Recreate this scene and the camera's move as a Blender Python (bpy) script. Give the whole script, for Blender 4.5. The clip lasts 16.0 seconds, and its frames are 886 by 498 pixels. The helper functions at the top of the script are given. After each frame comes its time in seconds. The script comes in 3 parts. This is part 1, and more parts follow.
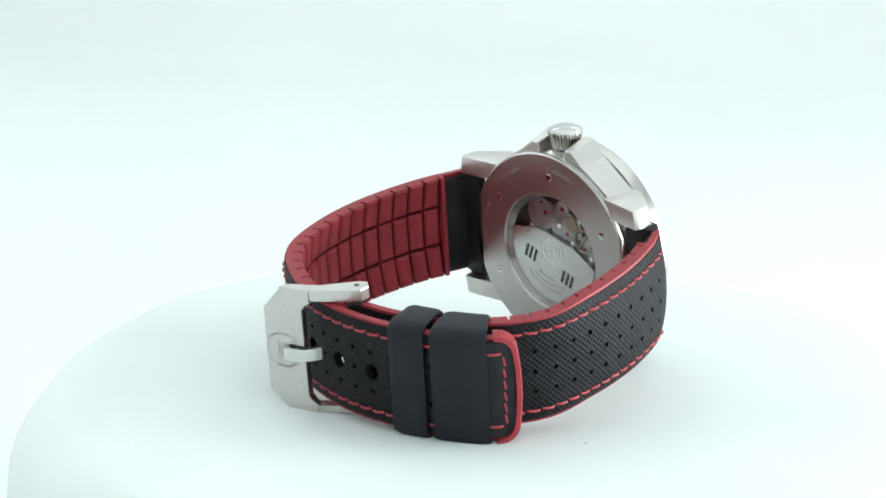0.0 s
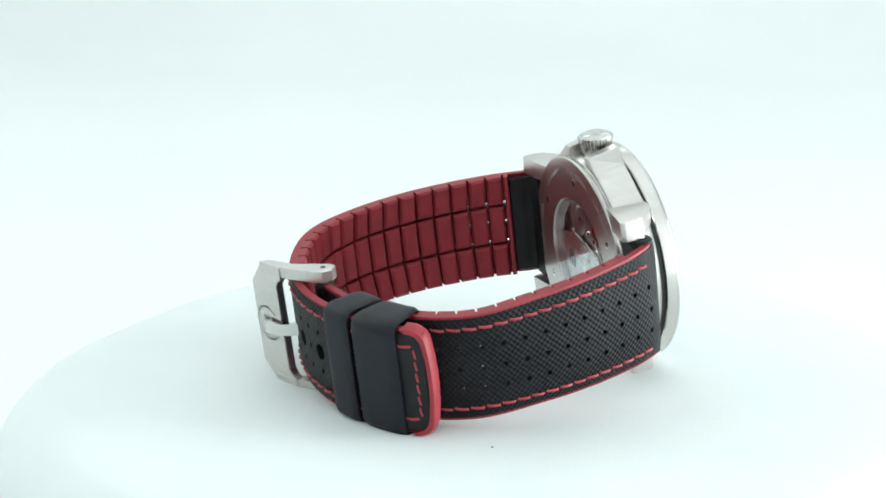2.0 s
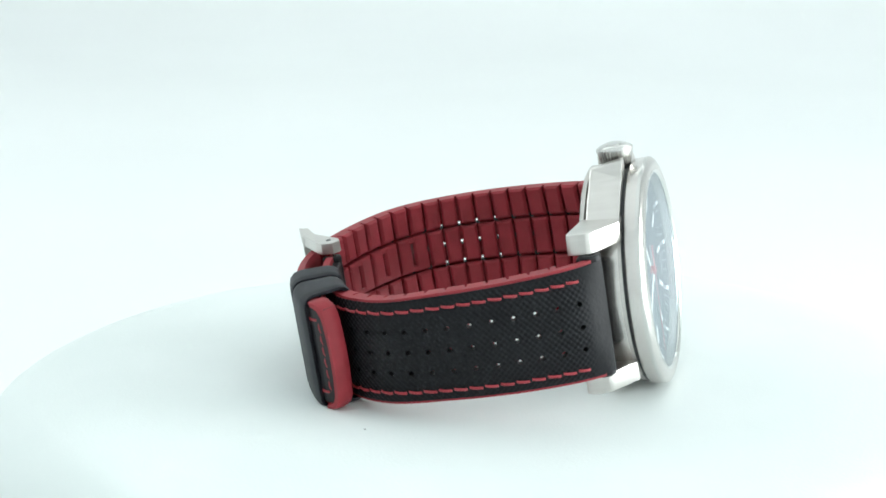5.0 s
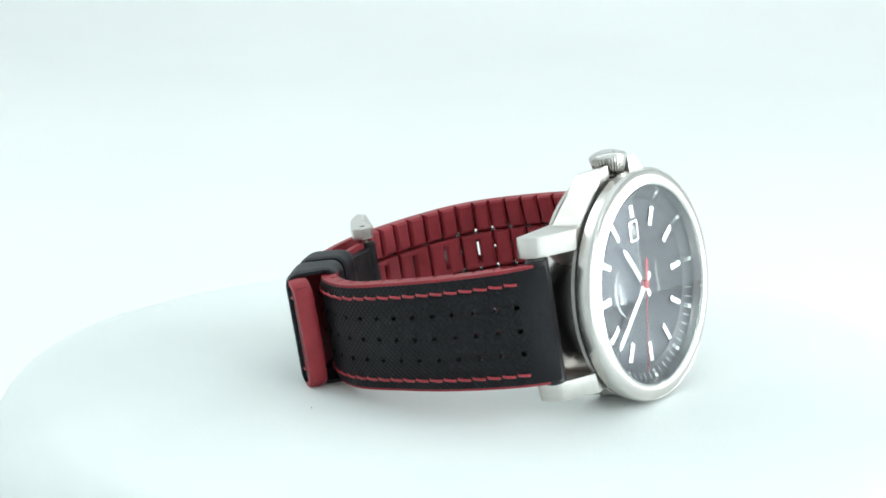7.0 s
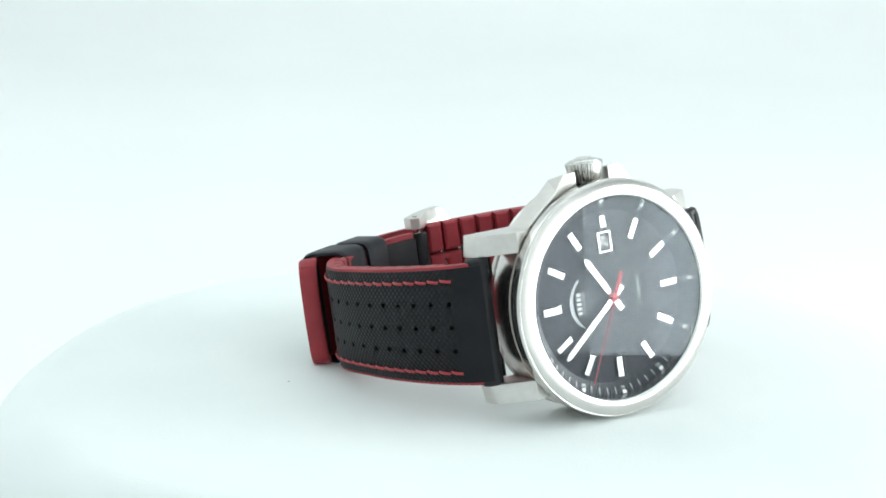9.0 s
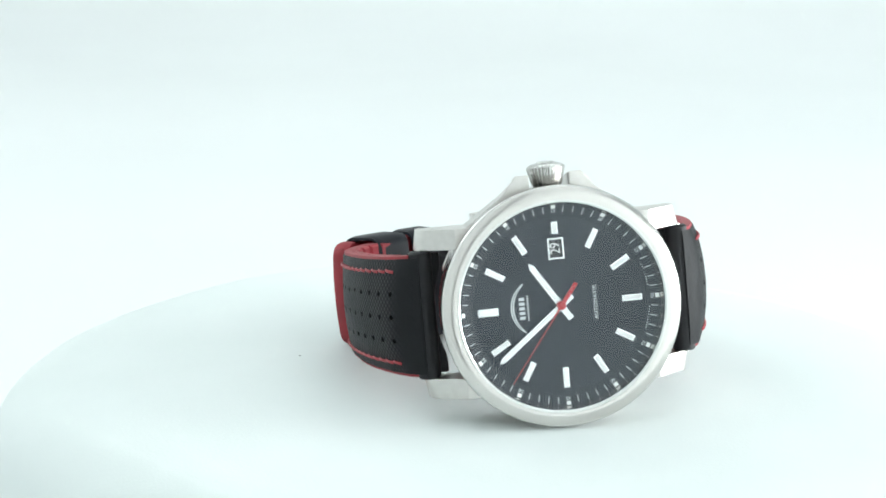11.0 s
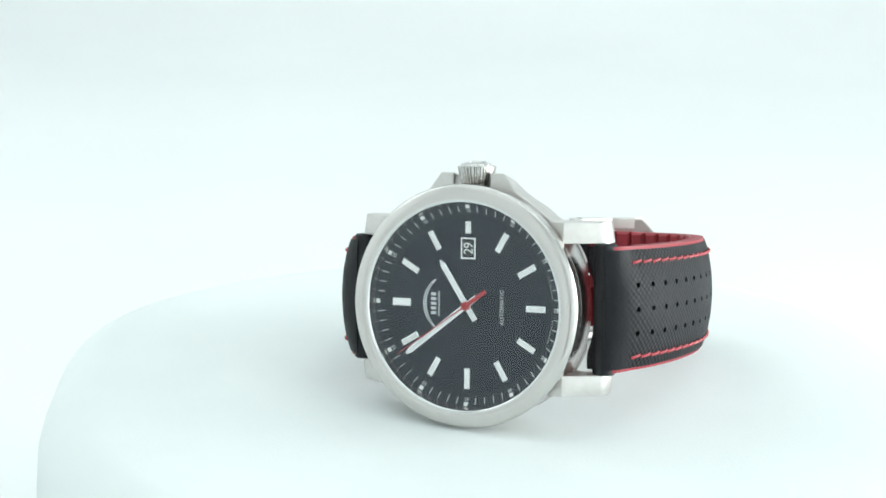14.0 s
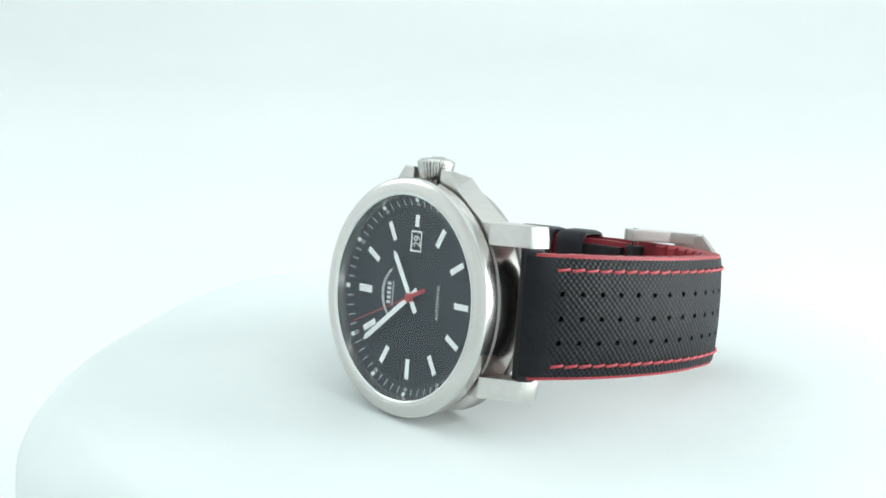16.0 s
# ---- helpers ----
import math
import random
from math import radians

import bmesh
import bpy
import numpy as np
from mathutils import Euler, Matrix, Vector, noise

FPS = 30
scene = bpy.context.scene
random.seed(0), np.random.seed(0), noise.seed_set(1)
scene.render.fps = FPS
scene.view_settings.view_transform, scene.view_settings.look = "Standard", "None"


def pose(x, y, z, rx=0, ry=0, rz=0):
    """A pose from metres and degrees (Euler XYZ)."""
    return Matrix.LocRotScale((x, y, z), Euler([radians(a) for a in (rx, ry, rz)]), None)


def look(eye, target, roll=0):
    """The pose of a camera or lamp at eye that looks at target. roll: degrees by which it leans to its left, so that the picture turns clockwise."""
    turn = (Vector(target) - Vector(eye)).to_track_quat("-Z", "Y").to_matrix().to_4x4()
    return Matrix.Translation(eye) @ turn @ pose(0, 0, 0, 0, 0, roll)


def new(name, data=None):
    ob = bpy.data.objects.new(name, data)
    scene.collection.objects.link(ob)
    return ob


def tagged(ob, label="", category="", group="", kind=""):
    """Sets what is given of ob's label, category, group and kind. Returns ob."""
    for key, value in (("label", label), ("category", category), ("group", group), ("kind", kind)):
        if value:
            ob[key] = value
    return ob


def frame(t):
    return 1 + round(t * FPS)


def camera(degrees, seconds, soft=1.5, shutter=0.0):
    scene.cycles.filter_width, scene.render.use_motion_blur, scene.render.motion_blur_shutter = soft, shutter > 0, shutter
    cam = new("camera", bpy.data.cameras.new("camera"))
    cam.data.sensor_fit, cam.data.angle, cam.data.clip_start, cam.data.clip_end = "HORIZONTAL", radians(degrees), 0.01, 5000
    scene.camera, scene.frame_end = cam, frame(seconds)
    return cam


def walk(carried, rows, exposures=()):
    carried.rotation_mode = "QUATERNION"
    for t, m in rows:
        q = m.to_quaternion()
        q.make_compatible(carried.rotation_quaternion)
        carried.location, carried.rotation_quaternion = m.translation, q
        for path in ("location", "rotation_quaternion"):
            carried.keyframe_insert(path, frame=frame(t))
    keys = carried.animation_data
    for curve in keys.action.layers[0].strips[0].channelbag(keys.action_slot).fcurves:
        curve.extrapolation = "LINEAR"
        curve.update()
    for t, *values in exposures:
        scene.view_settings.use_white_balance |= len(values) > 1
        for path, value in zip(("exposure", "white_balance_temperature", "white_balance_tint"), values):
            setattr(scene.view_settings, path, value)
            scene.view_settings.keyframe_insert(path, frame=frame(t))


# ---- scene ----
# A wristwatch stands on its side on a cloth-covered turntable in a light tent. The camera stands still.
cam = camera(26.13, 16.0, soft=1.7)
MM = 0.001
EYE = Vector((0.0, -0.34324, 0.11140))
WAY = Vector((-0.03143, 0.96878, -0.24592))
walk(cam, [(0.0, look(EYE, EYE + WAY, 0.553)), (16.0, look(EYE, EYE + WAY, 0.553))])

# turn of the table, degrees clockwise seen from above
TURN = [(0.0, 0.0), (0.5, 5.74), (1.0, 11.52), (2.0, 23.14), (3.0, 34.70), (4.0, 46.04), (5.2, 59.15), (6.5, 73.14), (7.5, 84.25),
        (8.5, 95.46), (9.2, 103.38), (10.2, 114.92), (11.3, 127.80), (12.5, 141.64), (13.5, 153.06), (14.5, 164.42), (15.5, 175.79), (16.0, 181.55)]
# the watch on the table: columns are the ways to 3 o'clock, to 12 o'clock and out of the dial
STAND = Matrix(((-0.05440, 0.70969, 0.70241, 0.01487), (-0.16052, -0.70051, 0.69535, 0.02228),
                (0.98553, -0.07493, 0.15203, 0.02098), (0, 0, 0, 1)))

# ---------------------------------------------------------------- light
world = bpy.data.worlds.new("studio")
scene.world = world
world.use_nodes = True
bg = world.node_tree.nodes["Background"]
bg.inputs[0].default_value = (0.80, 0.92, 0.93, 1)
bg.inputs[1].default_value = 0.25


def panel_lamp(name, eye, target, sx, sy, watts, colour, roll=0.0):
    d = bpy.data.lights.new(name, "AREA")
    d.shape, d.size, d.size_y, d.energy, d.color = "RECTANGLE", sx, sy, watts, colour
    ob = new(name, d)
    ob.matrix_world = look(eye, target, roll)
    return ob


panel_lamp("lamp_top", (0.0, 0.0, 0.62), (0, 0.0, 0), 0.90, 0.80, 0.75, (0.945, 1.0, 1.0))
# the lit side of the tent: brightest in the middle, fading outwards
for wide, high, watts, x in ((0.33, 0.313, 2.55, 0.70), (0.385, 0.325, 1.1, 0.71), (0.45, 0.335, 0.8, 0.72), (0.53, 0.345, 0.9, 0.73), (0.62, 0.355, 1.4, 0.745), (0.72, 0.37, 0.95, 0.76), (0.82, 0.43, 0.3, 0.80)):
    panel_lamp("lamp_side", (x, 0.008, high / 2 - 0.063), (0, 0.008, high / 2 - 0.063), wide, high, 0.98 * watts, (0.935, 1.0, 1.0), -6.0)
panel_lamp("lamp_left", (-0.52, 0.30, 0.42), (0.0, 0.0, 0.0), 0.45, 0.35, 0.91, (0.925, 1.0, 0.99))
# unseen fill, added only to brighten the backdrop
panel_lamp("fill_back", (0.25, 0.95, 0.80), (0.2, 1.22, 0.0), 1.4, 0.4, 2.85, (0.94, 1.0, 1.0))

# ---------------------------------------------------------------- materials


def material(name, colour, rough=0.5, metal=0.0, **extra):
    m = bpy.data.materials.new(name)
    m.use_nodes = True
    b = m.node_tree.nodes["Principled BSDF"]
    b.inputs["Base Color"].default_value = (*colour, 1)
    b.inputs["Roughness"].default_value = rough
    b.inputs["Metallic"].default_value = metal
    for k, v in extra.items():
        b.inputs[k.replace("_", " ")].default_value = v
    return m


def add(m, kind, **values):
    n = m.node_tree.nodes.new(kind)
    for k, v in values.items():
        if k in n.inputs:
            n.inputs[k].default_value = v
        else:
            n.inputs[k.replace("_", " ")].default_value = v
    return n


def wire(m, a, out, b, inp):
    m.node_tree.links.new(a.outputs[out], b.inputs[inp])


def bsdf(m):
    return m.node_tree.nodes["Principled BSDF"]


def vary(m, colour_a, colour_b, scale, detail=4.0, rough=None, stretch=(1, 1, 1), coords="Object"):
    """Two-colour mottling and a little change of gloss."""
    tc = add(m, "ShaderNodeTexCoord")
    mp = add(m, "ShaderNodeMapping")
    mp.inputs["Scale"].default_value = stretch
    nz = add(m, "ShaderNodeTexNoise", Scale=scale, Detail=detail)
    rp = add(m, "ShaderNodeValToRGB")
    rp.color_ramp.elements[0].position, rp.color_ramp.elements[1].position = 0.35, 0.68
    rp.color_ramp.elements[0].color, rp.color_ramp.elements[1].color = (*colour_a, 1), (*colour_b, 1)
    wire(m, tc, coords, mp, "Vector"), wire(m, mp, "Vector", nz, "Vector"), wire(m, nz, "Fac", rp, "Fac")
    wire(m, rp, "Color", bsdf(m), "Base Color")
    if rough:
        mr = add(m, "ShaderNodeMapRange")
        mr.inputs["To Min"].default_value, mr.inputs["To Max"].default_value = rough
        wire(m, nz, "Fac", mr, "Value"), wire(m, mr, "Result", bsdf(m), "Roughness")
    return tc, mp, nz


def relief(m, scale, strength, distance, detail=3.0, stretch=(1, 1, 1), coords="Object"):
    tc = add(m, "ShaderNodeTexCoord")
    mp = add(m, "ShaderNodeMapping")
    mp.inputs["Scale"].default_value = stretch
    nz = add(m, "ShaderNodeTexNoise", Scale=scale, Detail=detail)
    bp = add(m, "ShaderNodeBump", Strength=strength, Distance=distance)
    wire(m, tc, coords, mp, "Vector"), wire(m, mp, "Vector", nz, "Vector")
    wire(m, nz, "Fac", bp, "Height"), wire(m, bp, "Normal", bsdf(m), "Normal")


BRUSHED = material("brushed_steel", (0.62, 0.62, 0.59), 0.30, 1.0)
vary(BRUSHED, (0.61, 0.585, 0.56), (0.65, 0.625, 0.60), 900, rough=(0.31, 0.38), stretch=(1, 1, 0.06))
relief(BRUSHED, 9000, 0.10, 0.00003, stretch=(1, 1, 0.03))
POLISHED = material("polished_steel", (0.70, 0.70, 0.68), 0.09, 1.0)
relief(POLISHED, 900, 0.04, 0.0001)
CROWN = material("satin_crown_steel", (0.62, 0.61, 0.59), 0.2, 1.0)
relief(CROWN, 1500, 0.1, 0.0001)
BEZEL = material("satin_bezel_steel", (0.66, 0.66, 0.63), 0.26, 1.0)
vary(BEZEL, (0.64, 0.61, 0.585), (0.66, 0.63, 0.605), 60, rough=(0.21, 0.24))
BACK = material("radial_brushed_steel", (0.50, 0.48, 0.46), 0.27, 1.0)
vary(BACK, (0.49, 0.47, 0.45), (0.52, 0.50, 0.48), 700, rough=(0.27, 0.32), stretch=(1, 0.08, 1))
ENGRAVED = material("engraved_grey", (0.62, 0.60, 0.58), 0.5, 0.8)
# near-black that stands in for the shade inside gaps, slots and recesses
RECESS_SHADE = material("recess_shade_black", (0.012, 0.012, 0.013), 0.35)
LEATHER = material("black_leather", (0.012, 0.012, 0.014), 0.5, Specular_IOR_Level=0.15)
RUBBER_B = material("black_rubber", (0.009, 0.010, 0.014), 0.48, Specular_IOR_Level=0.28)
vary(RUBBER_B, (0.007, 0.008, 0.013), (0.011, 0.012, 0.018), 260, rough=(0.42, 0.58))
relief(RUBBER_B, 1800, 0.15, 0.0001)
RUBBER_R = material("red_rubber", (0.30, 0.024, 0.034), 0.52, Specular_IOR_Level=0.4)
vary(RUBBER_R, (0.27, 0.022, 0.031), (0.34, 0.029, 0.041), 220, rough=(0.45, 0.62))
relief(RUBBER_R, 2200, 0.2, 0.0001)
THREAD = material("red_thread", (0.38, 0.034, 0.046), 0.4)
relief(THREAD, 5000, 0.5, 0.0002)
DIAL = material("black_dial", (0.012, 0.0135, 0.022), 0.38, Specular_IOR_Level=0.22)
FLANGE = material("black_flange", (0.012, 0.0135, 0.021), 0.4, Specular_IOR_Level=0.3)
LUME = material("white_lume", (0.90, 0.91, 0.89), 0.6)
PRINT = material("white_print", (0.62, 0.64, 0.65), 0.6)
SILVER = material("silver_marker", (0.75, 0.76, 0.76), 0.14, 1.0)
RED = material("red_lacquer", (0.42, 0.016, 0.020), 0.35)
DATE = material("date_disc_white", (0.75, 0.76, 0.74), 0.6)
INK = material("black_ink", (0.01, 0.01, 0.01), 0.6)
MOVE = material("movement_steel", (0.36, 0.33, 0.32), 0.3, 1.0)
vary(MOVE, (0.30, 0.27, 0.26), (0.42, 0.39, 0.38), 500, rough=(0.24, 0.36))
ROTOR = material("rotor_steel", (0.62, 0.61, 0.58), 0.25, 1.0)
vary(ROTOR, (0.58, 0.57, 0.55), (0.66, 0.65, 0.62), 700, rough=(0.2, 0.3), stretch=(1, 0.1, 1))
BRASS = material("gilt_wheel", (0.26, 0.19, 0.11), 0.25, 1.0)
JEWEL = material("ruby_jewel", (0.22, 0.008, 0.03), 0.1)
CLOTH = material("white_cloth", (0.81, 0.86, 0.85), 0.9)
vary(CLOTH, (0.80, 0.85, 0.84), (0.83, 0.875, 0.867), 30)
relief(CLOTH, 1500, 0.12, 0.0003)
PAPER = material("white_tent_fabric", (0.80, 0.835, 0.835), 0.95)
vary(PAPER, (0.80, 0.825, 0.825), (0.82, 0.845, 0.845), 6)
LINT = material("grey_lint", (0.25, 0.25, 0.25), 0.9)


def leather_weave():
    """Fine embossed basket weave, in the strap's own coordinates (across, along)."""
    m = LEATHER
    uv = add(m, "ShaderNodeUVMap")
    uv.uv_map = "strap"
    sep = add(m, "ShaderNodeSeparateXYZ")
    wire(m, uv, "UV", sep, "Vector")

    def calc(op, a, b=None):
        n = add(m, "ShaderNodeMath")
        n.operation = op
        for i, q in enumerate((a, b)):
            if q is None:
                continue
            if isinstance(q, (int, float)):
                n.inputs[i].default_value = q
            else:
                m.node_tree.links.new(q, n.inputs[i])
        return n.outputs[0]

    x, y = sep.outputs[0], sep.outputs[1]
    u = calc("MULTIPLY", x, 2 * math.pi / 0.0012)
    v = calc("MULTIPLY", y, 2 * math.pi / 0.0011)
    h = calc("MULTIPLY", calc("SINE", u), calc("SINE", v))
    tc = add(m, "ShaderNodeTexCoord")
    nz = add(m, "ShaderNodeTexNoise", Scale=700.0, Detail=4.0)
    wire(m, tc, "Object", nz, "Vector")
    plain = calc("MULTIPLY", calc("SUBTRACT", y, 0.0040), 1 / 0.0030)
    plain = calc("MINIMUM", calc("MAXIMUM", plain, 0.05), 1.0)
    tot = calc("ADD", calc("MULTIPLY", h, plain), calc("MULTIPLY", nz.outputs["Fac"], 1.7))
    bp = add(m, "ShaderNodeBump", Strength=1.0, Distance=0.00006)
    m.node_tree.links.new(tot, bp.inputs["Height"])
    wire(m, bp, "Normal", bsdf(m), "Normal")
    rp = add(m, "ShaderNodeValToRGB")
    rp.color_ramp.elements[0].color, rp.color_ramp.elements[1].color = (0.006, 0.006, 0.008, 1), (0.014, 0.015, 0.017, 1)
    n2 = add(m, "ShaderNodeTexNoise", Scale=150.0, Detail=3.0)
    wire(m, tc, "Object", n2, "Vector"), wire(m, n2, "Fac", rp, "Fac"), wire(m, rp, "Color", bsdf(m), "Base Color")
    mr = add(m, "ShaderNodeMapRange")
    mr.inputs["To Min"].default_value, mr.inputs["To Max"].default_value = 0.42, 0.58
    wire(m, n2, "Fac", mr, "Value"), wire(m, mr, "Result", bsdf(m), "Roughness")


leather_weave()
LEATHER_S = material("smooth_black_leather", (0.010, 0.010, 0.012), 0.5, Specular_IOR_Level=0.3)
vary(LEATHER_S, (0.008, 0.008, 0.010), (0.014, 0.014, 0.016), 300, rough=(0.42, 0.58))
relief(LEATHER_S, 1600, 0.3, 0.00015)


def crystal(name, ior, rough=0.0):
    m = bpy.data.materials.new(name)
    m.use_nodes = True
    t = m.node_tree
    t.nodes.remove(t.nodes["Principled BSDF"])
    out = t.nodes["Material Output"]
    mix = t.nodes.new("ShaderNodeMixShader")
    tr = t.nodes.new("ShaderNodeBsdfTransparent")
    gl = t.nodes.new("ShaderNodeBsdfGlossy")
    gl.inputs["Roughness"].default_value = rough
    gl.inputs["Color"].default_value = (0.84, 0.93, 1.0, 1)
    lw = t.nodes.new("ShaderNodeLayerWeight")
    lw.inputs["Blend"].default_value = 0.5
    pw = t.nodes.new("ShaderNodeMath")
    pw.operation, pw.inputs[1].default_value = "POWER", 5.0
    ml = t.nodes.new("ShaderNodeMath")
    r0 = ((ior - 1) / (ior + 1)) ** 2
    ml.operation, ml.inputs[1].default_value, ml.inputs[2].default_value = "MULTIPLY_ADD", 1 - r0, r0
    t.links.new(lw.outputs["Facing"], pw.inputs[0])
    t.links.new(pw.outputs[0], ml.inputs[0])
    t.links.new(ml.outputs[0], mix.inputs[0])
    t.links.new(tr.outputs[0], mix.inputs[1])
    t.links.new(gl.outputs[0], mix.inputs[2])
    t.links.new(mix.outputs[0], out.inputs[0])
    return m


GLASS = crystal("sapphire_crystal", 1.64)

# ---------------------------------------------------------------- mesh helpers (millimetres in, metres out)


def finish(bm, smooth=False, angle=30):
    for v in bm.verts:
        v.co *= MM
    bmesh.ops.recalc_face_normals(bm, faces=bm.faces)
    if smooth:
        lim = radians(angle)
        for f in bm.faces:
            f.smooth = True
        for e in bm.edges:
            if len(e.link_faces) == 2 and e.calc_face_angle(0.0) > lim:
                e.smooth = False


def part(name, bm, mat, parent, label="", smooth=False, angle=30):
    finish(bm, smooth, angle)
    me = bpy.data.meshes.new(name)
    bm.to_mesh(me)
    bm.free()
    me.materials.append(mat)
    ob = new(name, me)
    ob.parent = parent
    if label:
        ob["label"] = label
    return ob


def lathe(profile, n=96, closed=True, axis="z"):
    """Turn (r, z) points round the axis."""
    bm = bmesh.new()
    rings = []
    for r, z in profile:
        ring = []
        for i in range(n):
            a = 2 * math.pi * i / n
            co = (r * math.cos(a), r * math.sin(a), z)
            if axis == "x":
                co = (z, r * math.cos(a), r * math.sin(a))
            ring.append(bm.verts.new(co))
        rings.append(ring)
    k = len(rings)
    for j in range(k if closed else k - 1):
        a, b = rings[j], rings[(j + 1) % k]
        for i in range(n):
            bm.faces.new((a[i], a[(i + 1) % n], b[(i + 1) % n], b[i]))
    if not closed:
        for ring in (rings[0], rings[-1]):
            bm.faces.new(ring)
    return bm


def glass_face(name, profile, up, parent, label):
    """The outer face of a watch crystal; its edge is held by the ring round it."""
    bm = lathe(profile, 128, False)
    bm.faces.ensure_lookup_table()
    first = [f for f in bm.faces if len(f.verts) > 4 and abs(f.calc_center_median().z - profile[0][1]) < 1e-6]
    bmesh.ops.delete(bm, geom=first, context="FACES_ONLY")
    for v in bm.verts:
        v.co *= MM
    for f in bm.faces:
        f.normal_update()
        if f.normal.z * up < 0:
            f.normal_flip()
    me = bpy.data.meshes.new(name)
    bm.to_mesh(me), bm.free()
    me.materials.append(GLASS)
    ob = new(name, me)
    ob.parent, ob["label"], ob.visible_shadow = parent, label, False
    return ob


def prism(outline, a, b, axis=0, shrink_a=None, bevel=0.0):
    """A polygon in the two other axes, drawn out along the axis from a to b; shrink_a: another outline at a."""
    bm = bmesh.new()

    def at(p, v):
        q = list(p)
        q.insert(axis, v)
        return q

    lo = [bm.verts.new(at(p, a)) for p in (shrink_a or outline)]
    hi = [bm.verts.new(at(p, b)) for p in outline]
    n = len(lo)
    bm.faces.new(lo), bm.faces.new(hi)
    for i in range(n):
        bm.faces.new((lo[i], lo[(i + 1) % n], hi[(i + 1) % n], hi[i]))
    if bevel:
        bmesh.ops.recalc_face_normals(bm, faces=bm.faces)
        bmesh.ops.bevel(bm, geom=list(bm.edges), offset=bevel, segments=2, affect="EDGES", profile=0.6)
    return bm


def block(x0, x1, y0, y1, z0, z1, bevel=0.0):
    return prism([(y0, z0), (y1, z0), (y1, z1), (y0, z1)], x0, x1, 0, None, bevel)


def turned(bm, degrees):
    """Turn about the dial's axis, clockwise as one reads the dial."""
    bmesh.ops.transform(bm, matrix=Matrix.Rotation(-radians(degrees), 4, "Z"), verts=bm.verts)
    return bm


def merged(*bms):
    out = bmesh.new()
    for b in bms:
        me = bpy.data.meshes.new("tmp")
        b.to_mesh(me)
        out.from_mesh(me)
        b.free()
        bpy.data.meshes.remove(me)
    return out


def lettering(text, size, spacing=1.0):
    """Flat letters of the built-in font as a bmesh in millimetres, centred, reading along +x."""
    cu = bpy.data.curves.new("letters", "FONT")
    cu.body, cu.size, cu.align_x, cu.align_y, cu.space_character = text, size, "CENTER", "CENTER", spacing
    cu.extrude = 0.02
    ob = bpy.data.objects.new("letters", cu)
    scene.collection.objects.link(ob)
    me = bpy.data.meshes.new_from_object(ob.evaluated_get(bpy.context.evaluated_depsgraph_get()))
    bm = bmesh.new()
    bm.from_mesh(me)
    bpy.data.objects.remove(ob)
    bpy.data.meshes.remove(me)
    return bm


def moved(bm, m):
    bmesh.ops.transform(bm, matrix=m, verts=bm.verts)
    return bm


# ---------------------------------------------------------------- setting


def build_tent():
    """White sweep, side walls and roof of a light tent; the lens looks in through a slit between two front panels."""
    prof = [(-0.9, -0.07), (0.9, -0.07)]
    for i in range(1, 13):
        a = radians(90 * i / 12)
        prof.append((0.9 + 0.45 * math.sin(a), -0.07 + 0.45 * (1 - math.cos(a))))
    prof.append((1.35, 0.95))
    bm = bmesh.new()
    rows = [[bm.verts.new((x, y, z)) for y, z in prof] for x in (-0.64, 1.1)]
    rows2 = [[bm.verts.new((x, y + 0.01, z - 0.01)) for y, z in prof] for x in (-0.64, 1.1)]
    for i in range(len(prof) - 1):
        bm.faces.new((rows[0][i], rows[0][i + 1], rows[1][i + 1], rows[1][i]))
        bm.faces.new((rows2[0][i], rows2[0][i + 1], rows2[1][i + 1], rows2[1][i]))
    for f in bm.faces:
        f.smooth = True
    me = bpy.data.meshes.new("backdrop")
    bm.to_mesh(me), bm.free()
    me.materials.append(PAPER)
    tagged(new("backdrop", me), "white seamless paper sweep curving up behind the turntable", "backdrop", kind="structure")
    for name, (x0, x1, y0, y1, z0, z1) in {"wall_west": (-0.66, -0.64, -0.9, 1.36, -0.08, 0.95), "wall_east": (1.1, 1.12, -0.9, 1.36, -0.08, 0.95),
                                           "wall_south": (-0.66, 1.12, -0.92, -0.9, -0.08, 0.95),
                                           "wall_front_1": (-0.64, -0.025, -0.362, -0.358, -0.07, 0.95), "wall_front_2": (0.019, 1.1, -0.362, -0.358, -0.07, 0.95),
                                           "ceiling": (-0.66, 1.12, -0.9, 1.36, 0.95, 0.97)}.items():
        bm = block(x0, x1, y0, y1, z0, z1)
        me = bpy.data.meshes.new(name)
        bm.to_mesh(me), bm.free()
        me.materials.append(PAPER)
        tagged(new(name, me), "plain white fabric side of the light tent", "tent wall", kind="structure")


RADII = [86.5, 90.5, 93, 94.5, 95, 95, 95, 91, 88.7, 92, 94.5, 97, 95, 95.3, 94, 86.5]


def rim(a):
    """Radius of the cloth's edge at an angle in degrees: soft lobes where it folds over the table."""
    k = (a % 360) / 22.5
    i, f = int(k), k - int(k)
    n = len(RADII)
    p = [RADII[(i + j) % n] for j in (-1, 0, 1, 2)]
    return 0.5 * (2 * p[1] + (p[2] - p[0]) * f + (2 * p[0] - 5 * p[1] + 4 * p[2] - p[3]) * f * f + (3 * p[1] - p[0] - 3 * p[2] + p[3]) * f ** 3)


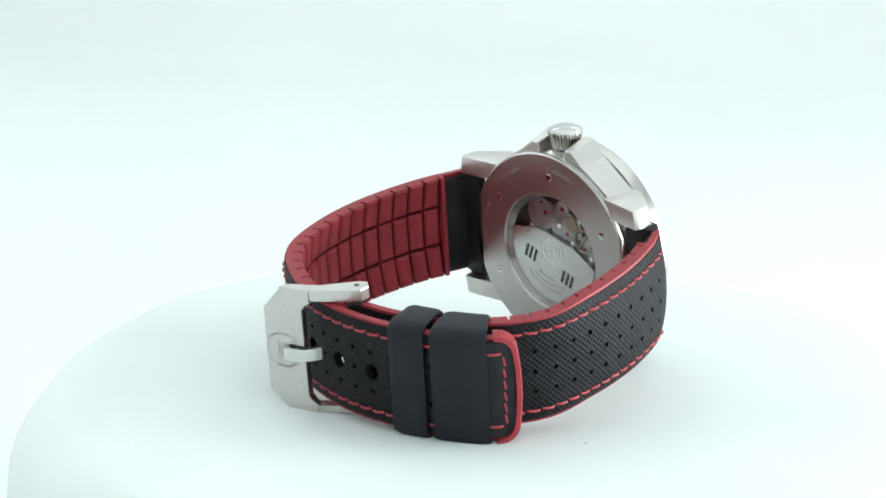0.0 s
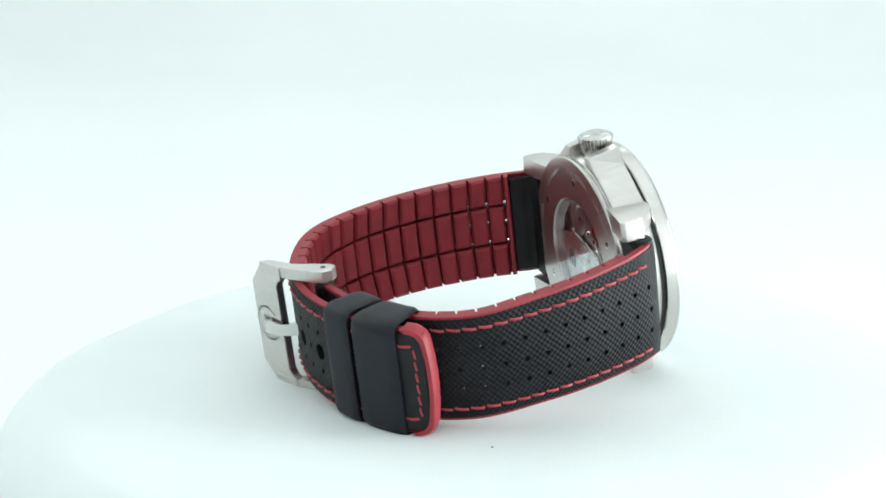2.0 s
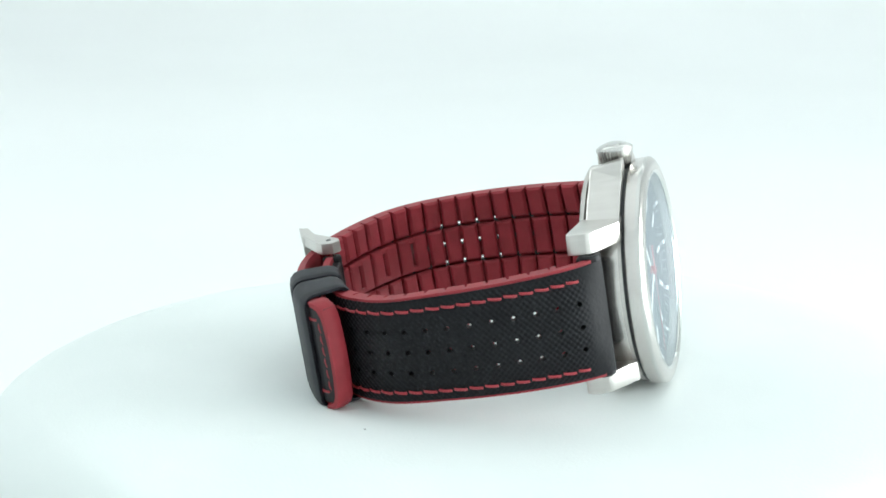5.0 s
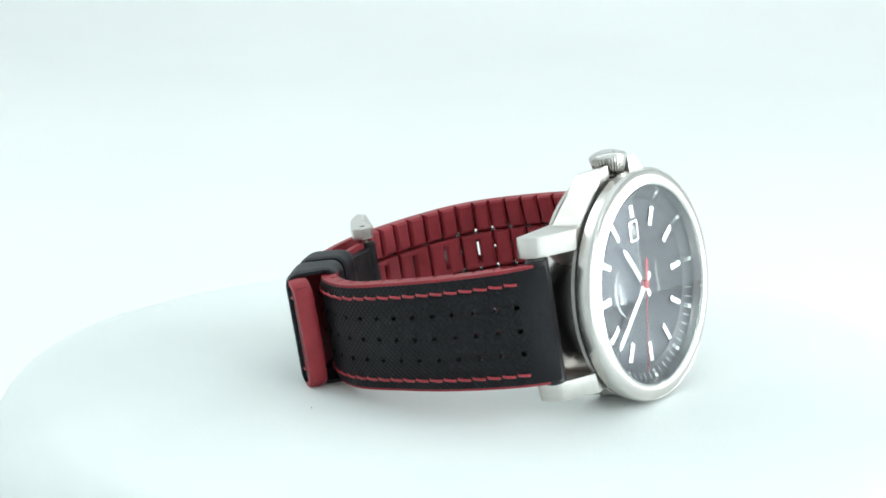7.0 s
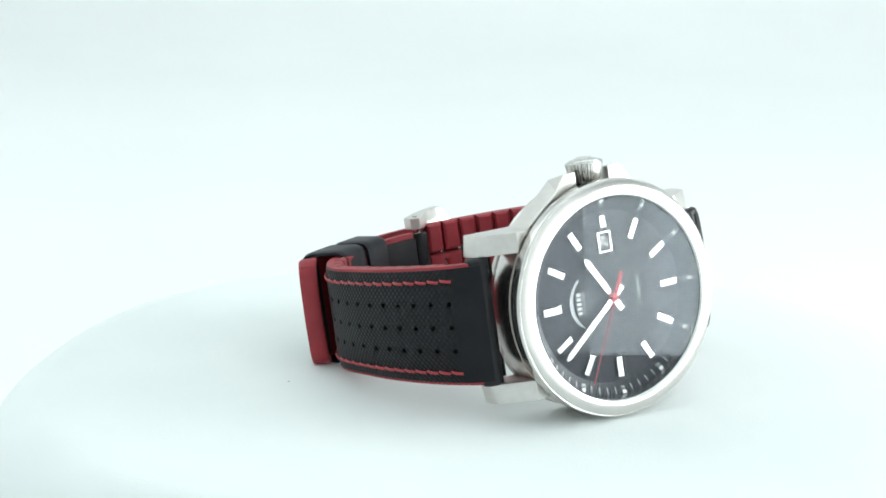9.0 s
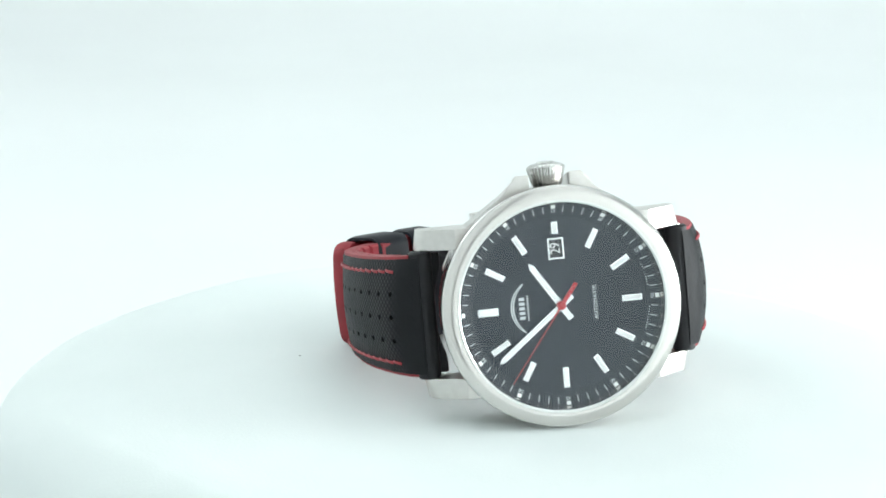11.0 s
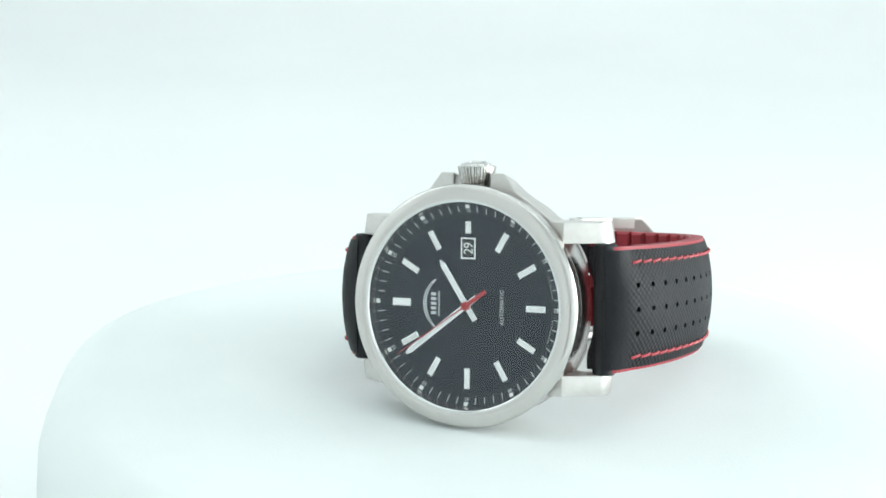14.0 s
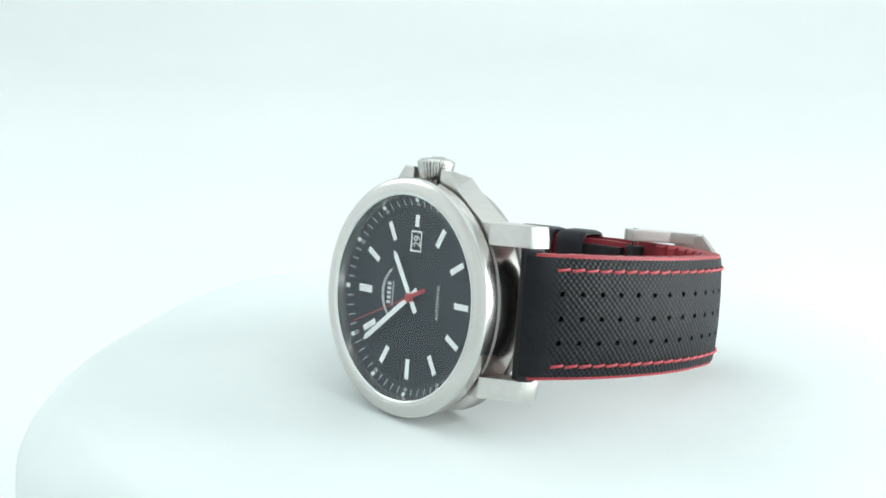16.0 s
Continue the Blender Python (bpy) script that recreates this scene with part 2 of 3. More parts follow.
def build_turntable():
    root = tagged(new("turntable"), "round turntable draped in a plain white cloth", "turntable")
    bm = bmesh.new()
    n = 240
    prev = None
    prof = [(0.02, 0)] + [(0.08 * k, 0) for k in range(1, 12)]
    rows = []
    for fr, z in prof:
        rows.append([(fr * rim(360 * i / n), z) for i in range(n)])
    for k in range(1, 9):
        b = radians(90 * k / 8)
        rows.append([(rim(360 * i / n) * 0.88 + (rim(360 * i / n) * 0.12) * math.sin(b), -11 * (1 - math.cos(b))) for i in range(n)])
    for k in range(1, 9):
        row = []
        for i in range(n):
            a = 2 * math.pi * i / n
            fold = 2.2 * math.sin(9 * a + 1.0) + 1.5 * math.sin(17 * a + 0.4)
            row.append((rim(360 * i / n) + fold * k / 8 + 0.5 * k, -11 - 7 * k))
        rows.append(row)
    for row in rows:
        ring = []
        for i, (r, z) in enumerate(row):
            a = 2 * math.pi * i / n
            x, y = r * math.cos(a), r * math.sin(a)
            lift = 0.5 * noise.noise(Vector((x * 0.035, y * 0.035, 3))) * max(0.0, min(1.0, (r - 52) / 22))
            # the soft cloth gives a little under the buckle and the keeper loops
            dent = -1.25 * math.exp(-((x + 25) ** 2 + (y + 27) ** 2) / (2 * 20 ** 2))
            ring.append(bm.verts.new((x, y, z + lift + dent)))
        if prev:
            for i in range(n):
                bm.faces.new((prev[i], prev[(i + 1) % n], ring[(i + 1) % n], ring[i]))
        else:
            bm.faces.new(ring)
        prev = ring
    for f in bm.faces:
        f.smooth = True
    part("cloth", bm, CLOTH, root, "white cloth folded over the rim", smooth=True, angle=80)
    part("disc", lathe([(0.5, -12), (78, -12), (78, -66), (0.5, -66)], 96), PAPER, root)
    bm = bmesh.new()
    bmesh.ops.create_icosphere(bm, subdivisions=1, radius=0.2)
    moved(bm, Matrix.Translation((14.6, -37.2, 0.2)) @ Matrix.Diagonal((1.5, 0.6, 0.5, 1)))
    part("lint", bm, LINT, root, "tiny grey speck of lint")
    return root


# ---------------------------------------------------------------- strap


def smooth_path(points, step=0.4):
    """Centripetal-like spline through (y, z) points, resampled at even steps; returns points and outward normals."""
    pts = [Vector((0, *p)) for p in points]
    pts = [pts[0] * 2 - pts[1]] + pts + [pts[-1] * 2 - pts[-2]]
    raw = []
    for i in range(1, len(pts) - 2):
        p0, p1, p2, p3 = pts[i - 1:i + 3]
        for k in range(24):
            f = k / 24
            raw.append(0.5 * (2 * p1 + (p2 - p0) * f + (2 * p0 - 5 * p1 + 4 * p2 - p3) * f * f + (3 * p1 - p0 - 3 * p2 + p3) * f ** 3))
    raw.append(pts[-2])
    acc = [0.0]
    for a, b in zip(raw, raw[1:]):
        acc.append(acc[-1] + (b - a).length)
    return raw, acc


class Strap:
    """One half of the strap: coordinates along (s, from the lug), across (x) and deep (d, from the outer face), in millimetres."""

    def __init__(self, points, side, wide0, wide1, droop, bow, taper, sag):
        self.raw, self.acc = smooth_path(points)
        self.long, self.side = self.acc[-1], side
        self.wide0, self.wide1, self.droop, self.bow, self.taper, self.sag = wide0, wide1, droop, bow, taper, sag

    def spot(self, s):
        s = max(0.0, min(self.long - 1e-6, s))
        k = int(np.searchsorted(self.acc, s, side="right")) - 1
        k = max(0, min(len(self.raw) - 2, k))
        f = (s - self.acc[k]) / (self.acc[k + 1] - self.acc[k])
        return self.raw[k].lerp(self.raw[k + 1], f)

    def at(self, s, x, d):
        p = self.spot(s)
        q = self.spot(s + 0.6) - self.spot(s - 0.6)
        q.normalize()
        out = Vector((0, -q.z, q.y)) * self.side
        over = max(0.0, s - self.long) + min(0.0, s)
        w = self.wide0 + (self.wide1 - self.wide0) * max(0.0, min(1.0, s / self.taper))
        f = max(0.0, min(1.0, (s - self.sag[0]) / (self.sag[1] - self.sag[0])))
        # the strap is a little convex across, but not at its ends
        b0, b1, b2, b3 = self.bow
        rise = max(0.0, min(1.0, (s - b0) / max(0.1, b1 - b0))) * max(0.0, min(1.0, (b3 - s) / max(0.1, b3 - b2)))
        c = p - out * (d + 1.5 * rise * rise * (3 - 2 * rise) * min(1.0, x * x)) + q * over
        return Vector((x * w - self.droop * f, c.y, c.z))


def sheet(strap, ss, xs, d0, d1, holes, uv=False, crown=0.0):
    """A thick bent sheet with openings. holes: (i0, i1, j0, j1, half along, half across) in grid steps."""
    bm = bmesh.new()
    lay = bm.loops.layers.uv.new("strap") if uv else None
    where = {}

    def vert(s, x, d):
        dd = d
        if d == d0 and crown:
            dd = d + crown * abs(x) ** 6
        v = bm.verts.new(strap.at(s, x, dd))
        where[v] = (x * 10.5 * MM, s * MM)
        return v

    top = [[vert(s, x, d0) for x in xs] for s in ss]
    low = [[vert(s, x, d1) for x in xs] for s in ss]
    cut = set()
    for i0, i1, j0, j1, *_ in holes:
        cut.update((i, j) for i in range(i0, i1) for j in range(j0, j1))
    ni, nj = len(ss), len(xs)
    for i in range(ni - 1):
        for j in range(nj - 1):
            if (i, j) not in cut:
                for g in (top, low):
                    bm.faces.new((g[i][j], g[i + 1][j], g[i + 1][j + 1], g[i][j + 1]))
    for i0, i1, j0, j1, hs, hx in holes:
        loop = [(i, j0) for i in range(i0, i1)] + [(i1, j) for j in range(j0, j1)] + [(i, j1) for i in range(i1, i0, -1)] + [(i0, j) for j in range(j1, j0, -1)]
        sc, xc = (ss[i0] + ss[i1]) / 2, (xs[j0] + xs[j1]) / 2
        inner = []
        for i, j in loop:
            a = math.atan2((xs[j] - xc) / (xs[j1] - xc), (ss[i] - sc) / (ss[i1] - sc))
            inner.append((sc + hs * math.cos(a), xc + hx * math.sin(a)))
        up = [vert(s, x, d0) for s, x in inner]
        dn = [vert(s, x, d1) for s, x in inner]
        m = len(loop)
        for k in range(m):
            l = (k + 1) % m
            for g, h in ((top, up), (low, dn)):
                bm.faces.new((g[loop[k][0]][loop[k][1]], g[loop[l][0]][loop[l][1]], h[l], h[k]))
            bm.faces.new((up[k], up[l], dn[l], dn[k]))
    for i in range(ni - 1):
        for j in (0, nj - 1):
            bm.faces.new((top[i][j], top[i + 1][j], low[i + 1][j], low[i][j]))
    for j in range(nj - 1):
        for i in (0, ni - 1):
            bm.faces.new((top[i][j], top[i][j + 1], low[i][j + 1], low[i][j]))
    if lay:
        for f in bm.faces:
            for l in f.loops:
                l[lay].uv = where[l.vert]
    return bm


def bent_block(strap, s0, s1, x0, x1, d0, d1, cham, ns=2):
    """A small pad moulded to the strap with chamfered inner edges (at d1)."""
    bm = bmesh.new()
    cx = cham / 10.5
    layers = []
    for d, e in ((d0, 0.0), (d1 - (cham if d1 > d0 else -cham), 0.0), (d1, 1.0)):
        ring = []
        sa, sb, xa, xb = s0 + e * cham, s1 - e * cham, x0 + e * cx, x1 - e * cx
        ring += [(sa + (sb - sa) * k / ns, xa) for k in range(ns)]
        ring += [(sb, xa), (sb, xb)]
        ring += [(sb + (sa - sb) * k / ns, xb) for k in range(1, ns)]
        ring += [(sa, xb)]
        layers.append([bm.verts.new(strap.at(s, x, d)) for s, x in ring])
    n = len(layers[0])
    for a, b in zip(layers, layers[1:]):
        for k in range(n):
            bm.faces.new((a[k], a[(k + 1) % n], b[(k + 1) % n], b[k]))
    for g in (layers[0], layers[-1]):
        for k in range(ns):
            bm.faces.new((g[k], g[k + 1], g[n - 2 - k], g[n - 1 - k]))
    return bm


def stitches(strap, s0, s1, x, pitch, long, lean, d=-0.02):
    """A row of sewn stitches: short bowed threads that dive at their ends."""
    bm = bmesh.new()
    s = s0
    while s + long < s1:
        rings = []
        for k in range(7):
            f = k / 6
            h = 0.30 * math.sin(math.pi * f) ** 0.6
            c = strap.at(s + long * f, x + lean * (f - 0.5), d + 0.12 - h)
            up = (strap.at(s + long * f, x, -1.0) - strap.at(s + long * f, x, 0.0)).normalized()
            r = 0.26
            ring = []
            for q in range(6):
                b = 2 * math.pi * q / 6
                ring.append(bm.verts.new(c + Vector((1, 0, 0)) * r * math.cos(b) + up * r * 0.8 * math.sin(b)))
            rings.append(ring)
        for a, b in zip(rings, rings[1:]):
            for q in range(6):
                bm.faces.new((a[q], a[(q + 1) % 6], b[(q + 1) % 6], b[q]))
        bm.faces.new(rings[0]), bm.faces.new(rings[-1])
        s += pitch
    return bm


PITCH = 3.92
XS = [-1.0, -0.86, -0.67, -0.47, -0.39, -0.31, -0.076, 0.0, 0.076, 0.31, 0.39, 0.47, 0.67, 0.86, 1.0]


def strap_half(watch, name, points, side, label, last_pad, slots, first_hole=6.35, start=2.0, bow=(0.0, 6.5, 30.0, 44.0), taper=40.0, sag=(0.0, 40.0)):
    st = Strap(points, side, 10.75, 9.75, 0.9, bow, taper, sag)
    root = new(name)
    root.parent = watch
    root["label"] = label
    ss, holes = [0.0, 1.2, 2.4, 3.6], []
    k = 0
    while first_hole + PITCH * k < st.long - 5.0:
        c = first_hole + PITCH * k
        i = len(ss)
        ss += [c - 1.96, c - 0.8, c, c + 0.8]
        slot = k in slots
        for j in (3, 9):
            holes.append((i + 1, i + 3, j, j + 2, 0.50, 0.047))
        if slot:
            holes.append((i, i + 4, 5, 9, 1.4, 0.16))
        else:
            holes.append((i + 1, i + 3, 6, 8, 0.50, 0.047))
        k += 1
    ss += [first_hole + PITCH * k - 1.96]
    ss = [s for s in ss if s < st.long - 1.6] + [st.long - 1.5]
    holes = [h for h in holes if h[1] < len(ss) - 1]
    part("leather", sheet(st, ss, [-0.952] + XS[1:-1] + [0.952], 0.0, 1.6, holes, uv=True, crown=0.3), LEATHER, root, "perforated black woven-grain leather", smooth=True, angle=40)
    part("rubber_lining", sheet(st, [start, start + 0.2] + ss[2:], XS, 0.42, 1.7, [(*h[:4], h[4] * 1.2, h[5] * 1.2) for h in holes]), RUBBER_R, root, "red rubber lining", smooth=True, angle=40)
    # moulded pads of the lining, three across
    k = 1
    edge = 1.0
    while first_hole + PITCH * (k + 1) < last_pad:
        a, b = first_hole + PITCH * k + 0.27, first_hole + PITCH * (k + 1) - 0.27
        for x0, x1 in ((-edge, -0.418), (-0.358, 0.358), (0.418, edge)):
            if x0 == -0.365 and (k in slots or k + 1 in slots):
                continue
            part("pad", bent_block(st, a, b, x0, x1, 1.65, 3.5, 0.48), RUBBER_R, root)
        k += 1
    # long middle pads with the slots in them
    for k in slots:
        c = first_hole + PITCH * k
        if c + PITCH < last_pad:
            for a, b, x0, x1 in ((c - 3.6, c + 3.6, -0.35, -0.24), (c - 3.6, c + 3.6, 0.24, 0.35), (c - 3.6, c - 2.3, -0.238, 0.238), (c + 2.3, c + 3.6, -0.238, 0.238)):
                part("pad", bent_block(st, a, b, x0, x1, 1.65, 3.4, 0.12, 4), RUBBER_R, root)
    part("lug_patch", bent_block(st, 0.4, first_hole + 2.6, -0.93, 0.93, 1.71, 3.05, 0.2, 6), LEATHER_S, root, "smooth black leather patch inside the end")
    part("end_fold", bent_block(st, -0.5, 1.98, -0.95, 0.95, 0.63 if start else 1.71, 2.6, 0.3, 3), LEATHER_S, root, "black leather folded over the strap end")
    part("end_bar", bent_block(st, first_hole + 2.75, first_hole + 3.75, -edge, edge, 1.65, 3.5, 0.25), RUBBER_R, root)
    part("end_wrap", moved(lathe([(0.9, -11.2), (1.7, -11.2), (2.0, -10.9), (2.0, 10.9), (1.7, 11.2), (0.9, 11.2)], 28, True, axis="x"), Matrix.Translation((0, 22.95 * side, -5.6))),
         LEATHER_S, root, "smooth black leather roll round the spring bar", smooth=True, angle=35)
    # added filler: keeps the gap beside the case dark, hiding reflections in the flank
    arc = [(10.6 - 1.06 * k, max(19.4, math.sqrt(20.9 ** 2 - (10.6 - 1.06 * k) ** 2))) for k in range(21)]
    part("end_filler", prism([(x, y * side) for x, y in [(-10.6, 24.0), (10.6, 24.0)] + arc], -7.9, -6.4, 2, None, 0.3), LEATHER_S, root, "added black filler between strap end and case, darkening the gap")
    if not slots:
        part("buckle_roll", moved(lathe([(0.95, -9.4), (1.5, -9.4), (1.8, -9.1), (1.8, 9.1), (1.5, 9.4), (0.95, 9.4)], 28, True, axis="x"), Matrix.Translation((-0.8, 2.9, -59.5))),
             LEATHER_S, root, "black leather roll round the buckle bar", smooth=True, angle=35)
        part("fold_patch", bent_block(st, st.long - 13.5, st.long - 2.0, -0.90, 0.90, 1.71, 3.2, 0.2, 6), LEATHER_S, root, "black leather fold behind the buckle")
    for x in (-0.765, 0.765):
        part("stitching", stitches(st, 5.7, st.long - 6.0, x, 2.8, 2.4, 0.03), THREAD, root, "red saddle stitching", smooth=True, angle=60)
    return st, root


def keeper(watch, st, s0, s1, d_out, d_in, label):
    """A moulded rubber loop round both layers."""
    bm = bmesh.new()
    ow, t = 1.04, 0.9
    tx = t / 10.0
    rings = []
    ns = 8
    for k in range(ns + 1):
        f = k / ns
        s = s0 + (s1 - s0) * f
        e = 0.25 * (1 if k in (0, ns) else 0)
        sec = []
        for grow in (t - e, e * 0.4):
            o = []
            hx, ha, hb = ow + grow / 10.0, d_out - grow, d_in + grow
            rad = 1.5 + grow
            for cx, cd, q0 in ((hx, ha, 0), (-hx, ha, 1), (-hx, hb, 2), (hx, hb, 3)):
                for j in range(4):
                    b = radians(90 * q0 + 30 * j)
                    sx, sd = (1 if cx > 0 else -1), (1 if cd == ha else -1)
                    o.append((cx - sx * rad / 10.0 + rad / 10.0 * math.cos(b), cd + sd * rad - rad * math.sin(b)))
            sec.append([bm.verts.new(st.at(s, x, d)) for x, d in o])
        rings.append(sec)
    n = len(rings[0][0])
    for a, b in zip(rings, rings[1:]):
        for g in (0, 1):
            for q in range(n):
                bm.faces.new((a[g][q], a[g][(q + 1) % n], b[g][(q + 1) % n], b[g][q]))
    for r in (rings[0], rings[-1]):
        for q in range(n):
            bm.faces.new((r[0][q], r[0][(q + 1) % n], r[1][(q + 1) % n], r[1][q]))
    return part("keeper_loop", bm, RUBBER_B, watch, label, smooth=True, angle=50)


SHORT = [(23.7, -3.4), (26.2, -4.8), (28.4, -6.7), (30.3, -10.5), (32.7, -18.1), (34.1, -25.8), (34.5, -32.0), (33.9, -38.7), (32.1, -44.8),
         (28.4, -50.4), (22.6, -54.7), (14.8, -58.2), (7.2, -60.1), (3.0, -60.5)]
LONG = [(-23.7, -3.4), (-26.0, -5.0), (-28.3, -8.4), (-30.4, -15.0), (-31.7, -24.0), (-31.7, -34.0), (-30.0, -43.2), (-26.6, -50.8), (-21.8, -56.2),
        (-15.8, -60.2), (-8.6, -63.2), (0.0, -64.8), (8.0, -64.6), (16.2, -62.7), (24.6, -59.3), (30.9, -55.5), (34.3, -51.2)]


def build_strap(watch):
    sh, sroot = strap_half(watch, "strap", SHORT, 1, "buckle-side strap half, black leather over red rubber", 62.5, ())
    lo, lroot = strap_half(watch, "strap", LONG, -1, "long perforated strap half, black leather over red rubber", 84.5, (12, 14, 16, 18, 20, 22), 6.65, 0.8, (0.5, 7.5, 42.0, 60.0), 70.0, (45.0, 105.0))
    # rounded red rubber tip of the long half
    bm = bmesh.new()
    L = lo.long
    outline = []
    hw, back = 1.05, L - 4.2
    for sx in (-1, 1):
        cr = 3.2
        for k in range(6):
            b = radians(90 * k / 5) if sx < 0 else radians(90 - 90 * k / 5)
            outline.append((L - cr + cr * math.sin(b), sx * (hw - cr / 10 + cr / 10 * math.cos(b))))
    outline[6:6] = [(L + 0.5 * (1 - (x / 0.73) ** 2), x) for x in (-0.45, -0.15, 0.15, 0.45)]
    inner = [(s - 1.25 if s > L - 1.3 else s - 1.0, x * 0.90) for s, x in outline]
    outline = [(back, -hw)] + outline + [(back, hw)]
    inner = [(back, -hw + 0.085)] + inner + [(back, hw - 0.085)]
    rings = []
    for ring, d in (([(s - 0.35, x * 0.975) for s, x in outline], 3.0), ([(s - 0.05, x * 0.997) for s, x in outline], 2.5), (outline, 1.4), ([(s - 0.05, x * 0.997) for s, x in outline], 0.3), ([(s - 0.35, x * 0.98) for s, x in outline], -0.3), ([(s + 0.2, x * 1.01) for s, x in inner], -0.4), (inner, 0.3), (inner, 3.0)):
        rings.append([bm.verts.new(lo.at(s, x, d)) for s, x in ring])
    n = len(rings[0])
    for a in range(len(rings)):
        r0, r1 = rings[a], rings[(a + 1) % len(rings)]
        for k in range(n - 1):
            bm.faces.new((r0[k], r0[k + 1], r1[k + 1], r1[k]))
    part("tip", bm, RUBBER_R, lroot, "rounded red rubber tip rim", smooth=True, angle=40)
    part("tip_inlay", bent_block(lo, L - 7.0, L - 0.7, -0.93, 0.93, 2.2, -0.05, 0.3, 4), LEATHER_S, lroot, "black leather inlay of the tip")
    # stitched bow across the tip
    bm = bmesh.new()
    for k in range(6):
        x0, x1 = -0.66 + k * 0.222, -0.66 + k * 0.222 + 0.19
        ring = []
        for f in (0, 0.25, 0.5, 0.75, 1):
            c = lo.at(L - 2.6 - 0.3 * f, x0 + (x1 - x0) * f, 0.05 - 0.22 * math.sin(math.pi * f))
            q = lo.at(L - 2.2 - 0.3 * f, x0 + (x1 - x0) * f, 0.05 - 0.22 * math.sin(math.pi * f))
            ring.append((bm.verts.new(c), bm.verts.new(c.lerp(q, 0.6) + (lo.at(L - 3, 0, -0.12) - lo.at(L - 3, 0, 0))), bm.verts.new(q)))
        for a, b in zip(ring, ring[1:]):
            for i in range(3):
                bm.faces.new((a[i], a[(i + 1) % 3], b[(i + 1) % 3], b[i]))
    part("tip_stitching", bm, THREAD, lroot, "red stitching across the tip", smooth=True, angle=70)
    for x in (-0.70, 0.70):
        part("tip_stitching", stitches(lo, L - 8.6, L - 2.2, x, 3.0, 2.6, 0.0), THREAD, lroot, "red stitching beside the tip", smooth=True, angle=60)
    keeper(watch, lo, L - 15.2, L - 5.4, -0.1, 7.9, "wide black rubber keeper loop")
    keeper(watch, lo, L - 23.0, L - 16.4, -0.1, 7.9, "narrow black rubber keeper loop")
    return sh, lo


def leaned(bm):
    """The buckle hangs a little askew: its lower side lies nearer to the case."""
    for v in bm.verts:
        v.co.z -= 0.01 * (v.co.x - 8.0)
    return bm


def build_buckle(watch):
    root = new("buckle")
    root.parent = watch
    root["label"] = "brushed steel pin buckle with chamfered corners"
    root.location = (-0.3 * MM, 0, -0.95 * MM)
    c = -0.55
    # cheek plates beside the strap
    for sx in (-1, 1):
        x0, x1 = (c + 10.4, c + 12.7) if sx > 0 else (c - 11.6, c - 10.1)
        outline = [(4.9, -57.3), (5.2, -59.4), (3.9, -60.9), (-0.6, -64.4), (-3.2, -66.2), (-7.2, -67.8), (-6.4, -65.6), (-2.2, -62.9), (2.0, -57.0), (3.4, -56.2)]
        part("cheek", leaned(prism(outline, x0, x1, 0, None, 0.22)), BRUSHED, root)
        px = c + (12.75 if sx > 0 else -11.65)
        part("pin_end", leaned(moved(lathe([(0.05, px - 0.5), (0.5, px - 0.5), (0.5, px + 0.02), (0.05, px + 0.02)], 16, False, axis="x"), Matrix.Translation((0, 3.1, -58.5)))), RECESS_SHADE, root)
    part("pin_bar", moved(lathe([(0.05, c - 11), (0.9, c - 11), (0.9, c + 11), (0.05, c + 11)], 20, False, axis="x"), Matrix.Translation((0, 2.9, -58.6))), POLISHED, root)
    # front plate: octagonal bar over the strap
    a, b = Vector((0, -3.9, -64.6)), Vector((0, -12.0, -67.8))
    along = (b - a).normalized()
    out = Vector((0, along.z, -along.y))
    if out.z > 0:
        out = -out
    shape = [(-1.6, 12.5), (4.0, 12.5), (8.0, 8.0), (8.2, -8.3), (4.2, -11.9), (-1.6, -11.9), (-1.6, -9.9), (-0.7, -9.5), (0.1, -8.4), (0.1, 8.4), (-0.7, 9.5), (-1.6, 9.9)]
    bm = bmesh.new()
    bow = lambda u: -0.35 * (u / 9.0) ** 2
    lo = [bm.verts.new(a + along * u + out * (0.0 + bow(u)) + Vector((x + c, 0, 0))) for u, x in shape]
    hi = [bm.verts.new(a + along * u + out * (1.7 + bow(u)) + Vector((x + c, 0, 0))) for u, x in shape]
    bm.faces.new(lo), bm.faces.new(hi)
    for i in range(len(shape)):
        j = (i + 1) % len(shape)
        bm.faces.new((lo[i], lo[j], hi[j], hi[i]))
    bmesh.ops.recalc_face_normals(bm, faces=bm.faces)
    bmesh.ops.bevel(bm, geom=list(bm.edges), offset=0.28, segments=2, affect="EDGES", profile=0.6)
    part("front_plate", leaned(bm), BRUSHED, root, "octagonal brushed steel front plate")
    ring = []
    for k in range(26):
        q = 2 * math.pi * k / 26
        u, x = 4.7 + 3.3 * math.cos(q), 3.3 * math.sin(q)
        p = a + along * u + out * (1.72 + bow(u)) + Vector((x + c, 0, 0))
        ring.append(moved(block(-0.28, 0.28, -0.28, 0.28, -0.012, 0.012), Matrix.Translation(p)))
    for k in range(4):
        p = a + along * (3.8 + 0.6 * k) + out * (1.72 + bow(3.8 + 0.6 * k)) + Vector((c, 0, 0))
        ring.append(moved(block(-1.6, 1.6, -0.14, 0.14, -0.012, 0.012), Matrix.Translation(p)))
    part("engraving", leaned(merged(*ring)), BRUSHED, root, "faint round engraving")
